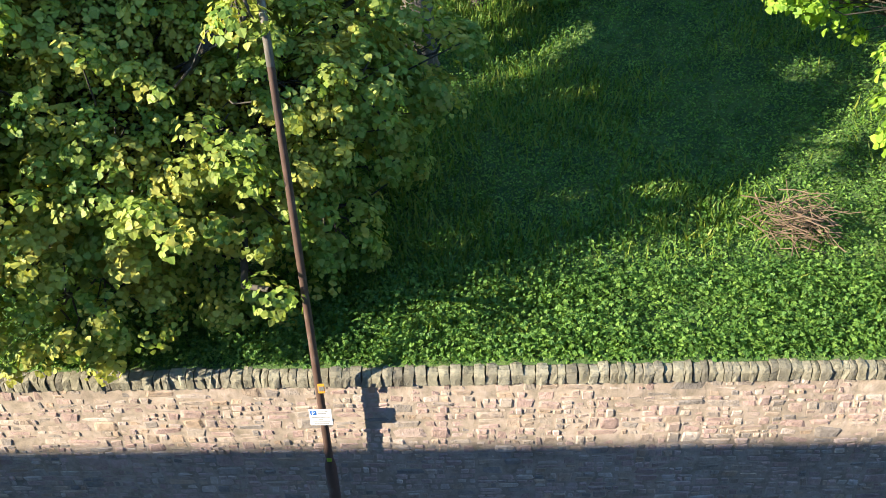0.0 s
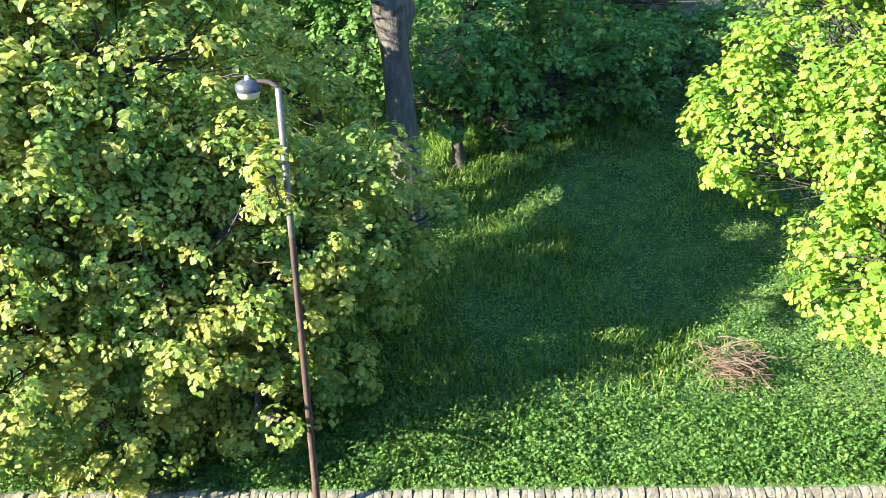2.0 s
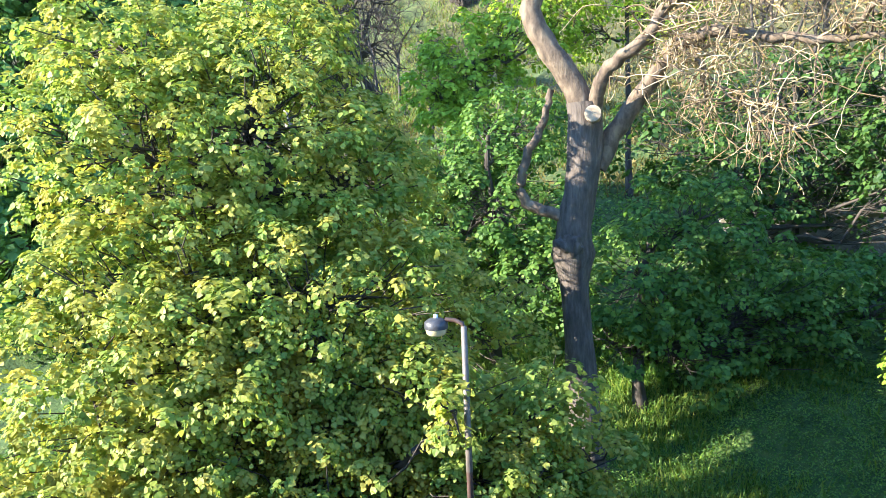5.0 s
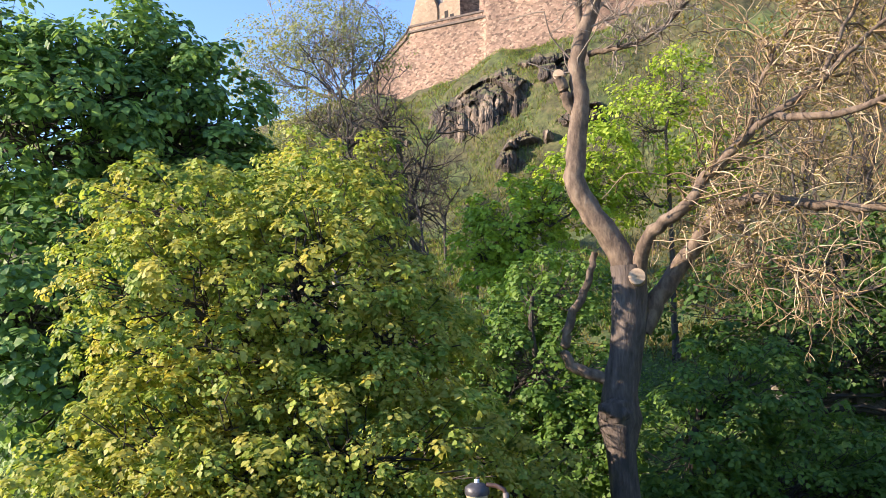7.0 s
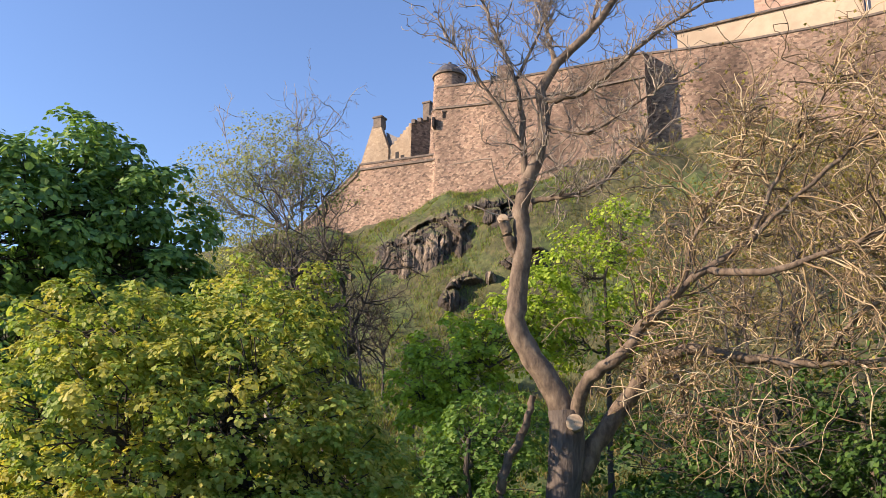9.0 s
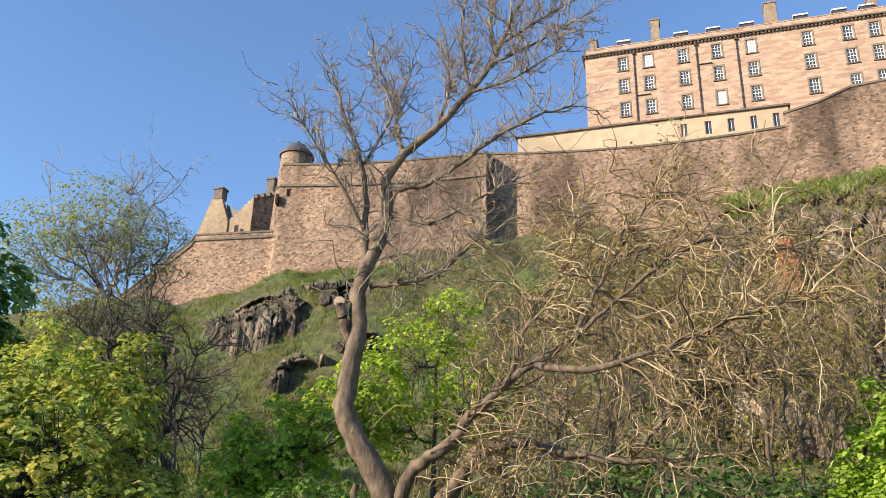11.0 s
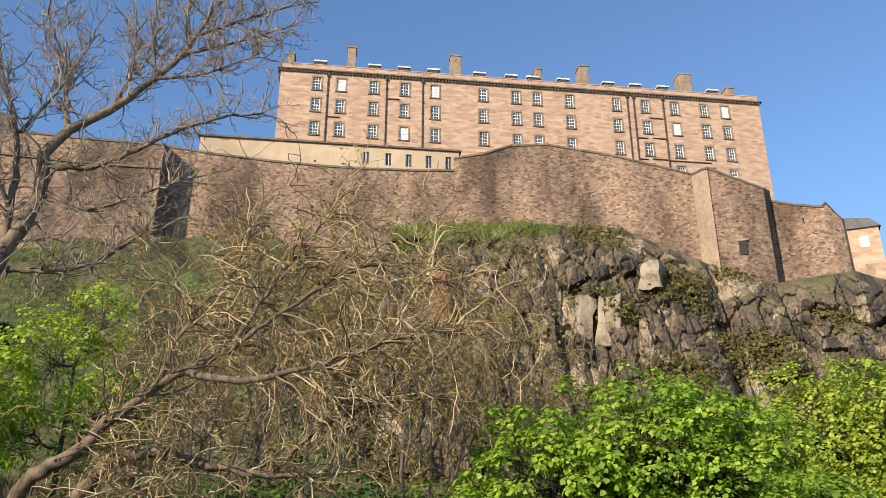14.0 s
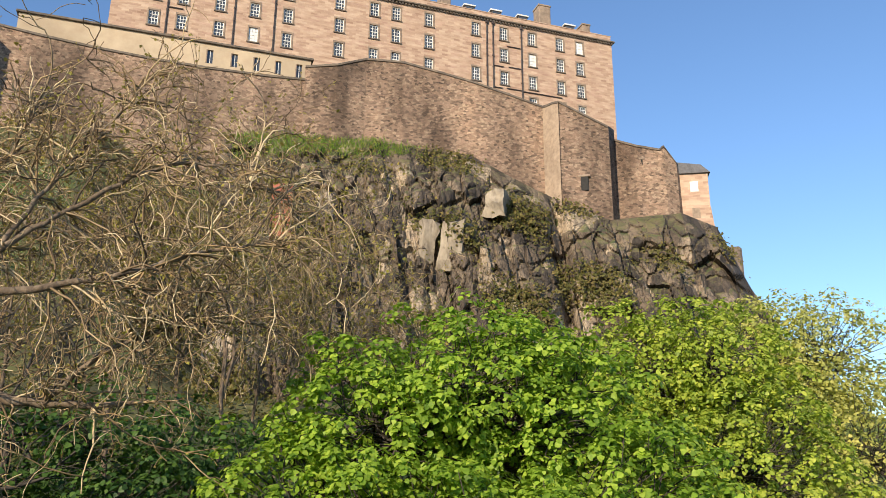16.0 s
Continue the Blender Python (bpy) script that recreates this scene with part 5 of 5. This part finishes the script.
    main.append(([(-4.4, -3.8, 0), (-7.1, -3.0, 0.1), (-7.6, -2.0, 0.1), (-7.0, 0.3, 0.1), (-5.7, 2.6, 0.1), (-5.1, 4.9, 0.1)], 0.13, 0.07))
    main.append(([(9.6, 14.6, -1.4), (12, 19, -1.2), (15, 23, -1.0), (16.5, 25.5, -1)], 0.05, 0.012))
    main.append(([(5.2, 12.0, -1.3), (6.5, 16.5, -1), (9.5, 20, -0.6), (10.5, 23.5, -0.4)], 0.06, 0.015))
    main.append(([(13.4, 17.8, -1.2), (17, 20.5, -1.2), (21, 21.5, -1.4), (25, 20, -1.6)], 0.05, 0.012))
    main.append(([(13.2, 6.6, -0.6), (15.5, 9.5, -1), (19.5, 11.5, -1.3), (24, 12, -1.6)], 0.06, 0.014))
    main.append(([(3.2, 7.7, 0.2), (5.2, 5.2, -0.6), (6.8, 3.4, -0.9), (8.2, 2.6, -1.0)], 0.05, 0.012))
    crown = [
        ([(-5.6, 22.0, 0), (-7.5, 25.0, -0.3), (-10.0, 28.0, -0.5), (-11.8, 30.0, -0.6)], 0.05, 0.012),
        ([(-0.6, 29.3, 0), (0.5, 32.0, 0.3), (0.2, 35.0, 0.5)], 0.045, 0.012),
        ([(2.1, 32.0, 0), (5.5, 32.8, -0.3), (9.0, 34.5, -0.5)], 0.045, 0.012),
        ([(-4.0, 23.6, 0), (-1.0, 22.6, -0.6), (2.5, 24.5, -1.0), (5.5, 26.0, -1.2)], 0.05, 0.012),
        ([(-6.0, 26.8, 0), (-4.2, 29.8, 0.3), (-2.6, 33.5, 0.4)], 0.045, 0.012),
        ([(3.6, 33.8, 0), (7.5, 35.2, -0.3), (11.4, 36.7, -0.4)], 0.05, 0.012),
        ([(4.6, 35.2, 0), (8.5, 37.0, 0.2), (13.2, 38.6, 0.3)], 0.045, 0.012),
        ([(2.1, 32.0, 0), (1.4, 35.0, 0.2), (1.6, 38.0, 0.3)], 0.045, 0.012),
        ([(4.3, 34.6, 0), (3.6, 37.0, 0.3), (4.2, 39.4, 0.4)], 0.045, 0.012)]
    lines, twigs, high = [], [], []
    for pts, r0, r1 in crown:
        ln = resample(limb_line(pts, R), 6 + 3 * len(pts))
        lines.append((ln - base, np.linspace(r0, r1, len(ln))))
        sprout(rng, ln, 26, 0.85, 0.02, 0.16, (0, 0, 0.15), 2, high, 0.8, 0.1)
    for i, (pts, r0, r1) in enumerate(main):
        ln = resample(limb_line(pts, R), 6 + 3 * len(pts))
        ln[1:-1] += rng.normal(0, 0.022, (len(ln) - 2, 3))
        lines.append((ln - base, np.linspace(r0, r1, len(ln))))
        if i in (6, 10):
            continue
        if i == 0:
            sprout(rng, ln[len(ln) // 2:], 14, 1.5, 0.028, 0.12, (0, 0, 0.2), 1, high)
        elif i < 6:
            sprout(rng, ln, 34, 0.85, 0.021, 0.16, (0, 0, 0.15), 2, high, 0.8, 0.12)
        else:
            sprout(rng, ln, 34 if i == 8 else 56 if len(pts) > 6 else 44, 1.4, 0.023, -0.10, (0.12, 0, 0.2), 2, twigs, 1.0, 0.25)
    for l in lines:
        v, q, z = tube_arrays([l], 12)
        fast("limb", v, q, z, "limb", t, smooth=True)
    # cut faces where limbs were sawn off
    for a, e, d, r in ((-2.35, 3.15, -0.55, 0.17), (-7.17, 17.15, -0.2, 0.12)):
        c = np.array(far(a, R + d, e)) - base
        v, q, z = tube_arrays([([c + (0, 0.35, -0.05), c, c + (0, -0.015, 0.0)], [r * 0.95, r, r * 0.05])], 14)
        fast("sawn_stub", v, q, z, "sawn", t, "pale sawn-off branch stub", smooth=False)
    up = [(p - base, r) for p, r, g in twigs]
    v, q, z = tube_arrays(up, 4)
    fast("twig_tangle", v, q, z, "twig", t, "tangle of thin tan hanging twigs", smooth=True)["kind"] = "stuff"
    v, q, z = tube_arrays([(p - base, r) for p, r, g in high], 4)
    fast("twig_crown", v, q, z, "grey_twig", t, "fine grey-brown leafless twigs of the crown", smooth=True)["kind"] = "stuff"
    ends = np.concatenate([p[-3:] for p, _, g in twigs if g == 0])
    ends = ends[rng.random(len(ends)) < 0.35] - base
    v, f, z = scatter(rng, ends, 0.055, LEAF, LEAF_F, 0.9)
    fast("bud_growth", v, f, z, "leaf_bud", t, "small opening yellow-green buds")["kind"] = "stuff"


M["sawn"] = noisy("sawn_wood", [(0.3, (0.30, 0.22, 0.14)), (0.7, (0.5, 0.39, 0.26))], 14)
bare_tree()


def crag_scrub():
    """Ivy, grass and gorse rooted in ledges of the cliff."""
    rng = np.random.default_rng(71)
    p = CRAG
    k = np.sin(p[:, 0] * 0.55 + p[:, 2] * 0.3) + np.sin(p[:, 2] * 0.62 - p[:, 0] * 0.21 + 1) + np.sin(p[:, 0] * 0.17 + 4) * 0.6 + rng.normal(0, 0.55, len(p)) - (p[:, 2] - 35) * 0.015
    p = p[(k > 1.1) & (rng.random(len(p)) < 0.6)]
    p = np.repeat(p, 2, 0) + rng.normal(0, 0.3, (2 * len(p), 3)) + (-0.1, -0.35, 0)
    v, f, z = scatter(rng, p, 0.3, LEAF, LEAF_F, 0.7, out=np.array((-0.3, -0.8, 0)))
    tagged(fast("cliff_scrub", v, f, z, "dry_grass"), "olive scrub and dry grass on the cliff's ledges", "plants", kind="stuff")


crag_scrub()


def small_bare(name, az, r, top, wide, seed, label, mat="dark_bark", n=12, gen=2, rad=0.13, bark="dark_bark"):
    rng = np.random.default_rng(seed)
    b = np.array(foot(az, r))
    t = thing(name, tuple(b), label, "tree")
    h = np.array(far(az, r, top)) - b
    fork = h * 0.45
    tr = bend(rng, (0, 0, 0), fork, 6, 0.05)
    lines, twigs = [(tr, np.linspace(rad, rad * 0.7, 6))], []
    for k in range(5):
        a = rng.uniform(0, 2 * np.pi)
        tip = h * rng.uniform(0.75, 1.0) + np.array((np.cos(a) * wide, np.sin(a) * wide * 0.6, 0))
        ln = bend(rng, fork * rng.uniform(0.7, 1.0), tip, 8, 0.12)
        lines.append((ln, np.linspace(rad * 0.5, rad * 0.1, 8)))
        sprout(rng, ln, n, wide * 0.7, rad * 0.2, 0.06, (0, 0, 0.2), gen, twigs)
    v, q, z = tube_arrays(lines, 8)
    fast("trunk", v, q, z, bark, t, smooth=True)
    v, q, z = tube_arrays([(p, r_) for p, r_, g in twigs], 3)
    fast("twig_growth", v, q, z, mat, t)["kind"] = "stuff"
    if mat == "twig":
        ends = np.concatenate([p[2:] for p, _, g in twigs if g == 0])
        ends = ends[rng.random(len(ends)) < 0.4]
        v, f, z = scatter(rng, ends, 0.14, LEAF, LEAF_F, 0.9)
        fast("bud_growth", v, f, z, "leaf_bud", t, "yellow-green opening buds")["kind"] = "stuff"


small_bare("leafless_tree", -19.3, 42, 17.0, 3.4, 41, "dark leafless tree with a forked trunk", n=26, rad=0.32)
for az, r, top, seed in ((-17.2, 56, 13.5, 81), (-20.5, 58, 14.0, 82), (-15.5, 60, 12.0, 83), (-13.4, 50, 8.5, 84)):
    small_bare("leafless_bush", az, r, top, 2.2, seed, "dark leafless thorn bush on the slope", n=18, rad=0.12)
small_bare("leafless_tree", -23.5, 47, 23.5, 3.6, 42, "tall leafless tree with fine crown", "grey_twig", 22, rad=0.17, bark="grey_twig")
small_bare("leafless_tree", 10.5, 30, 17, 2.8, 43, "dark leafless tree behind a tangle of twigs")
TAN = "leafless tan tree in a thicket on the slope"
for az, r, top, wide, seed in ((4.5, 38, 20.5, 3.4, 55), (8.5, 34, 23.5, 3.6, 47), (12, 38, 22, 4.0, 49), (15.5, 33, 25.8, 3.8, 44), (19, 38, 22.5, 4.0, 50), (22, 33, 25.0, 3.8, 45), (25.5, 40, 21, 4.0, 51), (28, 36, 18.8, 3.8, 46), (17, 44, 19.5, 4.4, 52), (9, 44, 18.5, 4.4, 53), (32, 44, 15.8, 3.8, 48), (24, 46, 17.5, 4.4, 54)):
    small_bare("leafless_tree", az, r + 3, top, wide, seed, TAN, "twig", 15, rad=0.12, bark="limb")

# ---- lamp post ----
PX, PY = far(-11.72, 10.25, 0).x, 10.02
lamp = thing("street_lamp", (PX, PY, PAVE), "rusty steel street lamp post with a bracket lantern", "street lamp")
TOPZ = EYE + 10.25 * math.tan(radians(-11.2)) - PAVE


def turned(name, rings, mat, parent, label="", sides=14, at=(0, 0)):
    v, q, z = tube_arrays([([(at[0], at[1], zz) for zz, _ in rings], [r for _, r in rings])], sides)
    return fast(name, v, q, z, mat, parent, label, smooth=True)


turned("base_column", [(0, 0.095), (0.05, 0.09), (1.55, 0.082), (1.62, 0.072), (1.7, 0.055)], "post", lamp, "dark red painted base")
turned("shaft", [(1.6, 0.054), (4.0, 0.05), (6.0, 0.045), (TOPZ - 0.15, 0.038)], "post", lamp, "rusty tapered shaft")
turned("upper_shaft", [(TOPZ - 1.9, 0.0445), (TOPZ, 0.039), (TOPZ + 0.02, 0.0)], "zinc", lamp, "worn bare upper shaft")
arm = [(0, 0, TOPZ - 0.05), (-0.02, 0, TOPZ + 0.04), (-0.12, 0, TOPZ + 0.08), (-0.24, 0, TOPZ + 0.09)]
v, q, z = tube_arrays([(arm, [0.03, 0.03, 0.028, 0.028])], 8)
fast("arm", v, q, z, "post", lamp, smooth=True)
head = new("lantern")
head.parent = lamp
turned("housing", [(TOPZ - 0.03, 0.15), (TOPZ, 0.155), (TOPZ + 0.06, 0.15), (TOPZ + 0.10, 0.09), (TOPZ + 0.115, 0.0)], "lamp_body", head, "grey lamp housing", 18, (-0.36, 0))
turned("bowl", [(TOPZ - 0.125, 0.02), (TOPZ - 0.12, 0.09), (TOPZ - 0.095, 0.125), (TOPZ - 0.03, 0.14)], "lamp_bowl", head, "milky glass bowl", 18, (-0.36, 0))
turned("photocell", [(TOPZ + 0.1, 0.03), (TOPZ + 0.15, 0.03), (TOPZ + 0.16, 0.0)], "sign_white", head, "white photocell cap", 10, (-0.36, 0))
tag_ = part("tag", boxed(0.0, 0.09, -0.075, -0.067, 2.95, 3.11, edge=0.003), "yellow", lamp, "orange column number plate")
bm = bmesh.new()
for k in range(3):
    box(bm, 0.015 + k * 0.024, 0.03 + k * 0.024, -0.079, -0.076, 2.99, 3.07)
part("tag_bars", bm, "ink", tag_)
bm = bmesh.new()
box(bm, -0.02, 0.05, -0.09, -0.082, 1.72, 1.79, 0.004)
part("sticker", bm, "leaf_fresh", lamp, "small green sticker")
sign = thing("parking_sign", (PX - 0.01, PY - 0.09, 1.60), "white parking sign with a blue square on the post", "sign")
part("sign_plate", boxed(-0.15, 0.15, -0.006, 0.006, -0.14, 0.14, edge=0.004), "sign_white", sign)
part("blue_square", boxed(-0.13, -0.055, -0.01, -0.006, 0.045, 0.12), "sign_blue", sign)
cu = bpy.data.curves.new("letter", "FONT")
cu.body, cu.size, cu.extrude = "P", 0.085, 0.001
cu.align_x = "CENTER"
me = bpy.data.meshes.new_from_object(bpy.data.objects.new("letter_curve", cu))
me.materials.append(M["sign_white"])
o = new("letter", me)
o.parent, o.matrix_local = sign, pose(-0.0925, -0.012, 0.052, 90, 0, 0)
bm = bmesh.new()
for zz, x0, x1 in ((0.10, -0.03, 0.10), (0.07, -0.03, 0.08), (0.005, -0.12, 0.12), (-0.03, -0.03, 0.03), (-0.075, -0.12, 0.12), (-0.11, -0.10, 0.10)):
    box(bm, x0, x1, -0.009, -0.006, zz - 0.008, zz + 0.008)
part("text_bars", bm, "ink", sign)
part("bracket", boxed(-0.02, 0.02, 0.006, 0.06, -0.06, 0.06), "zinc", sign)

# ---- lane wall ----
random.seed(9)
wall = thing("wall_lane", (0, WALL_Y, 0), "old rubble retaining wall of pink and buff stones with a lichened cope", "wall", kind="structure")
part("core", boxed(-40, 40, 0.031, 0.32, -1.2, WALL_TOP - 0.22), "mortar", wall, "lime mortar core")


def cobble(name, mat, seed, edge=0.22, rough=0.05):
    """A unit block with worn, uneven edges."""
    rng = random.Random(seed)
    bm = bmesh.new()
    bmesh.ops.create_cube(bm, size=1)
    bmesh.ops.bevel(bm, geom=bm.edges[:], offset=edge * 0.5, segments=1, affect="EDGES")
    for v in bm.verts:
        v.co += Vector((rng.uniform(-1, 1), rng.uniform(-1, 1), rng.uniform(-1, 1))) * rough
    me = bpy.data.meshes.new(name)
    bm.to_mesh(me)
    bm.free()
    me.materials.append(M[mat])
    return me


def cope_mesh(seed):
    """An upright cope stone with a rounded, worn head."""
    rng = random.Random(seed)
    bm = bmesh.new()
    n = 7
    prof = [(-0.5, -0.5)] + [(-0.5 * math.cos(math.pi * k / (n - 1)), 0.12 + 0.38 * math.sin(math.pi * k / (n - 1))) for k in range(n)] + [(0.5, -0.5)]
    a = [bm.verts.new((-0.5 + rng.uniform(0, 0.08), y, z)) for y, z in prof]
    m = [bm.verts.new((rng.uniform(-0.1, 0.1), y * 1.04, z * 1.05)) for y, z in prof]
    b = [bm.verts.new((0.5 - rng.uniform(0, 0.08), y, z)) for y, z in prof]
    for u, w in ((a, m), (m, b)):
        for i in range(len(prof)):
            j = (i + 1) % len(prof)
            bm.faces.new((u[i], w[i], w[j], u[j]))
    bm.faces.new(a)
    bm.faces.new(b[::-1])
    for v in bm.verts:
        v.co += Vector((rng.uniform(-1, 1) * 0.05, rng.uniform(-1, 1) * 0.04, rng.uniform(-1, 1) * 0.035))
    bmesh.ops.recalc_face_normals(bm, faces=bm.faces)
    me = bpy.data.meshes.new("cope_stone")
    bm.to_mesh(me)
    bm.free()
    me.materials.append(M["cope"])
    return me


copes = [cope_mesh(k) for k in range(9)]
x = -11.0
while x < 11.5:
    w = random.uniform(0.09, 0.18)
    o = new("cope_stone", random.choice(copes))
    o.parent = wall
    h = random.uniform(0.2, 0.24)
    o.location, o.scale = (x + w / 2, 0.11 + random.uniform(-0.015, 0.015), WALL_TOP - 0.24 + h / 2), (w * 0.97, 0.25, h)
    o.rotation_euler = (radians(random.uniform(-3, 3)), radians(random.uniform(-5, 5)), radians(random.uniform(-4, 4)))
    x += w
stones = [cobble("stone", "stone", k, random.uniform(0.3, 0.44), 0.07) for k in range(16)]
spots = []


def split(x0, x1, z0, z1):
    """Break a patch of wall into stones of uneven size."""
    w, h = x1 - x0, z1 - z0
    if h > 0.24 or (h > 0.13 and random.random() < 0.45):
        k = z0 + h * random.uniform(0.3, 0.7)
        if w > 3.2 * h and random.random() < 0.5:
            m = x0 + w * random.uniform(0.35, 0.65)
            split(x0, m, z0, z1)
            split(m, x1, z0, z1)
        else:
            split(x0, x1, z0, k)
            split(x0, x1, k, z1)
    elif w > max(0.5, 2.6 * h) or (w > 1.5 * h and w > 0.2 and random.random() < 0.6):
        m = x0 + w * random.uniform(0.3, 0.7)
        split(x0, m, z0, z1)
        split(m, x1, z0, z1)
    else:
        spots.append(((x0 + x1) / 2, (z0 + z1) / 2, w, h))


x = -12.0
while x < 12:
    w = random.uniform(0.7, 1.5)
    z = WALL_TOP - 0.24
    while z > PAVE:
        h = random.uniform(0.3, 0.62)
        split(x, x + w, z - h, z)
        z -= h
    x += w
spots = [s for s in spots if s[1] < WALL_TOP - 0.5 or random.random() < 0.65]
spots.sort(key=lambda s: (s[1] < 0.75) * 100 + abs(s[0]))
rest = []
for k, (x, z, w, h) in enumerate(spots):
    me, sc = random.choice(stones), (max(w - 0.012, 0.05), 0.12, max(h - 0.011, 0.035))
    y, r = 0.081 + random.uniform(-0.008, 0.012), (radians(random.uniform(-1.6, 1.6)), radians(random.uniform(-4, 4)), radians(random.uniform(-1.6, 1.6)))
    if k < 300:
        o = new("stone", me)
        o.parent, o.location, o.scale, o.rotation_euler = wall, (x, y, z), sc, r
    else:
        rest.append((me, Matrix.LocRotScale((x, y, z), Euler(r), sc)))
vs, fs, sz, base = [], [], [], 0
for me, m in rest:
    co = np.array([tuple(m @ v.co) for v in me.vertices])
    vs.append(co)
    for p in me.polygons:
        fs.extend(i + base for i in p.vertices)
        sz.append(len(p.vertices))
    base += len(co)
fast("wall_stones", np.concatenate(vs), fs, sz, "stone", wall)["kind"] = "stuff"

# ---- the upper path wall, far back under the trees ----
up = thing("path_wall", Matrix(), "old grey rubble wall beside a path up the slope", "wall")
pa, pb = far(6, 29.5, -6.6), far(21, 31.5, -5.2)
d = (pb - pa).normalized()
nrm = Vector((-d.y, d.x, 0)).normalized()
bm = bmesh.new()
L = (pb - pa).length
box(bm, 0, L, 0, 0.5, -1.0, 1.05)
face = part("wall_face", bm, "grey_rubble", up)
cp = part("cope", boxed(-0.05, L, -0.08, 0.58, 1.05, 1.22, edge=0.04), "cope", up, "flat grey cope")
m = Matrix(((d.x, nrm.x, 0, pa.x), (d.y, nrm.y, 0, pa.y), (d.z, 0, 1, pa.z), (0, 0, 0, 1)))
up.matrix_world = m

# ---- ground cover ----


def cover(name, n, area, size, shape, faces, mat, tilt, label, seed, upright=False, keep=None, lift=0.0, stalk=0.25):
    rng = np.random.default_rng(seed)
    x0, x1, y0, y1 = area
    x, y = rng.uniform(x0, x1, n), rng.uniform(y0, y1, n)
    k = np.sin(x * 1.3 + 0.7 * y) + np.sin(y * 1.7 - 0.6 * x) + np.sin(x * 0.43 + 2) * 1.2 + rng.normal(0, 0.9, n)
    ok = k > (keep if keep is not None else -9)
    x, y = x[ok], y[ok]
    z = hill(x, y) + lift + stalk * rng.random(len(x)) ** 2
    v, f, sz = scatter(rng, np.stack([x, y, z], 1), size, shape, faces, tilt, upright)
    o = fast(name, v, f, sz, mat)
    tagged(o, label, "plants", kind="stuff")


cover("herbs", 300000, (-15, 18, WALL_Y + 0.16, 22), 0.06, OVAL, OVAL_F, "herb", 0.5, "low leafy green herbs covering the bank", 51, lift=0.03, stalk=0.28)
cover("herbs", 60000, (-28, 32, 21, 38), 0.17, OVAL, OVAL_F, "herb", 0.5, "low leafy herbs on the slope under the trees", 52, lift=0.03)
cover("grass", 90000, (-12, 14, WALL_Y + 0.5, 24), 0.27, BLADE, BLADE_F, "grass", 0.28, "long bright green grass on the bank", 53, True, 0.6, stalk=0.0)
cover("nettles", 46000, (-11, 14, WALL_Y + 0.17, WALL_Y + 1.6), 0.055, LEAF, LEAF_F, "leaf_mid", 0.5, "green nettles and weeds crowding the cope", 54, lift=0.06, stalk=0.4, keep=-1.6)
cover("slope_grass", 60000, (-45, 10, 36, 100), 0.5, BLADE, BLADE_F, "dry_grass", 0.4, "tufted dry grass on the upper slope", 55, True, -0.4, stalk=0.0)
cover("slope_scrub", 22000, (0, 62, 34, 84), 0.36, LEAF, LEAF_F, "dry_grass", 0.6, "dry scrub and grass under the cliff", 56, False, 0.2, stalk=0.8)

cover("weeds", 9000, (-12, 14, WALL_Y + 0.14, WALL_Y + 0.5), 0.06, LEAF, LEAF_F, "leaf_mid", 0.6, "small weeds rooted behind the cope stones", 57, lift=0.0, stalk=0.22)

cover("slope_turf", 110000, (-42, -3, 40, 100), 0.36, BLADE, BLADE_F, "grass", 0.5, "fresh green grass on the castle slope", 58, True, -0.3, stalk=0.0)
rng = np.random.default_rng(59)
az = np.degrees(np.arctan2(CRAG[:, 0], CRAG[:, 1]))
p = CRAG[(az > 21) & (az < 33.5 + rng.normal(0, 1, len(az))) & (CRAG[:, 2] > np.interp(az, [21, 33.5], [47.5, 50.0]))]
p = np.repeat(p, 3, 0) + rng.normal(0, 0.35, (3 * len(p), 3)) * (1, 1, 0.3)
v, f, z = scatter(rng, p, 0.5, BLADE, BLADE_F, 0.4, True)
tagged(fast("ledge_turf", v, f, z, "grass"), "green turf on the cliff head under the wall", "plants", kind="stuff")

# pile of dead stems on the bank
rng = np.random.default_rng(61)
c = np.array(far(20.9, 13.3, -31.2))
c[2] = float(hill(c[0], c[1]))
pile = thing("brush_pile", tuple(c), "pile of cut dead brown stems on the bank", "brush")
ln = []
for k in range(150):
    a, s = rng.uniform(0, 2 * np.pi), rng.uniform(0.25, 0.75)
    p = rng.normal(0, 0.26, 3) * (1, 0.9, 0.55) + (0, 0, 0.46)
    w = np.array((np.cos(a), np.sin(a), rng.normal(0, 0.35)))
    ln.append((bend(rng, p - w * s / 2, p + w * s / 2, 4, 0.1), np.linspace(0.010, 0.005, 4)))
v, q, z = tube_arrays(ln, 4)
fast("dead_growth", v, q, z, "dead", pile)["kind"] = "stuff"
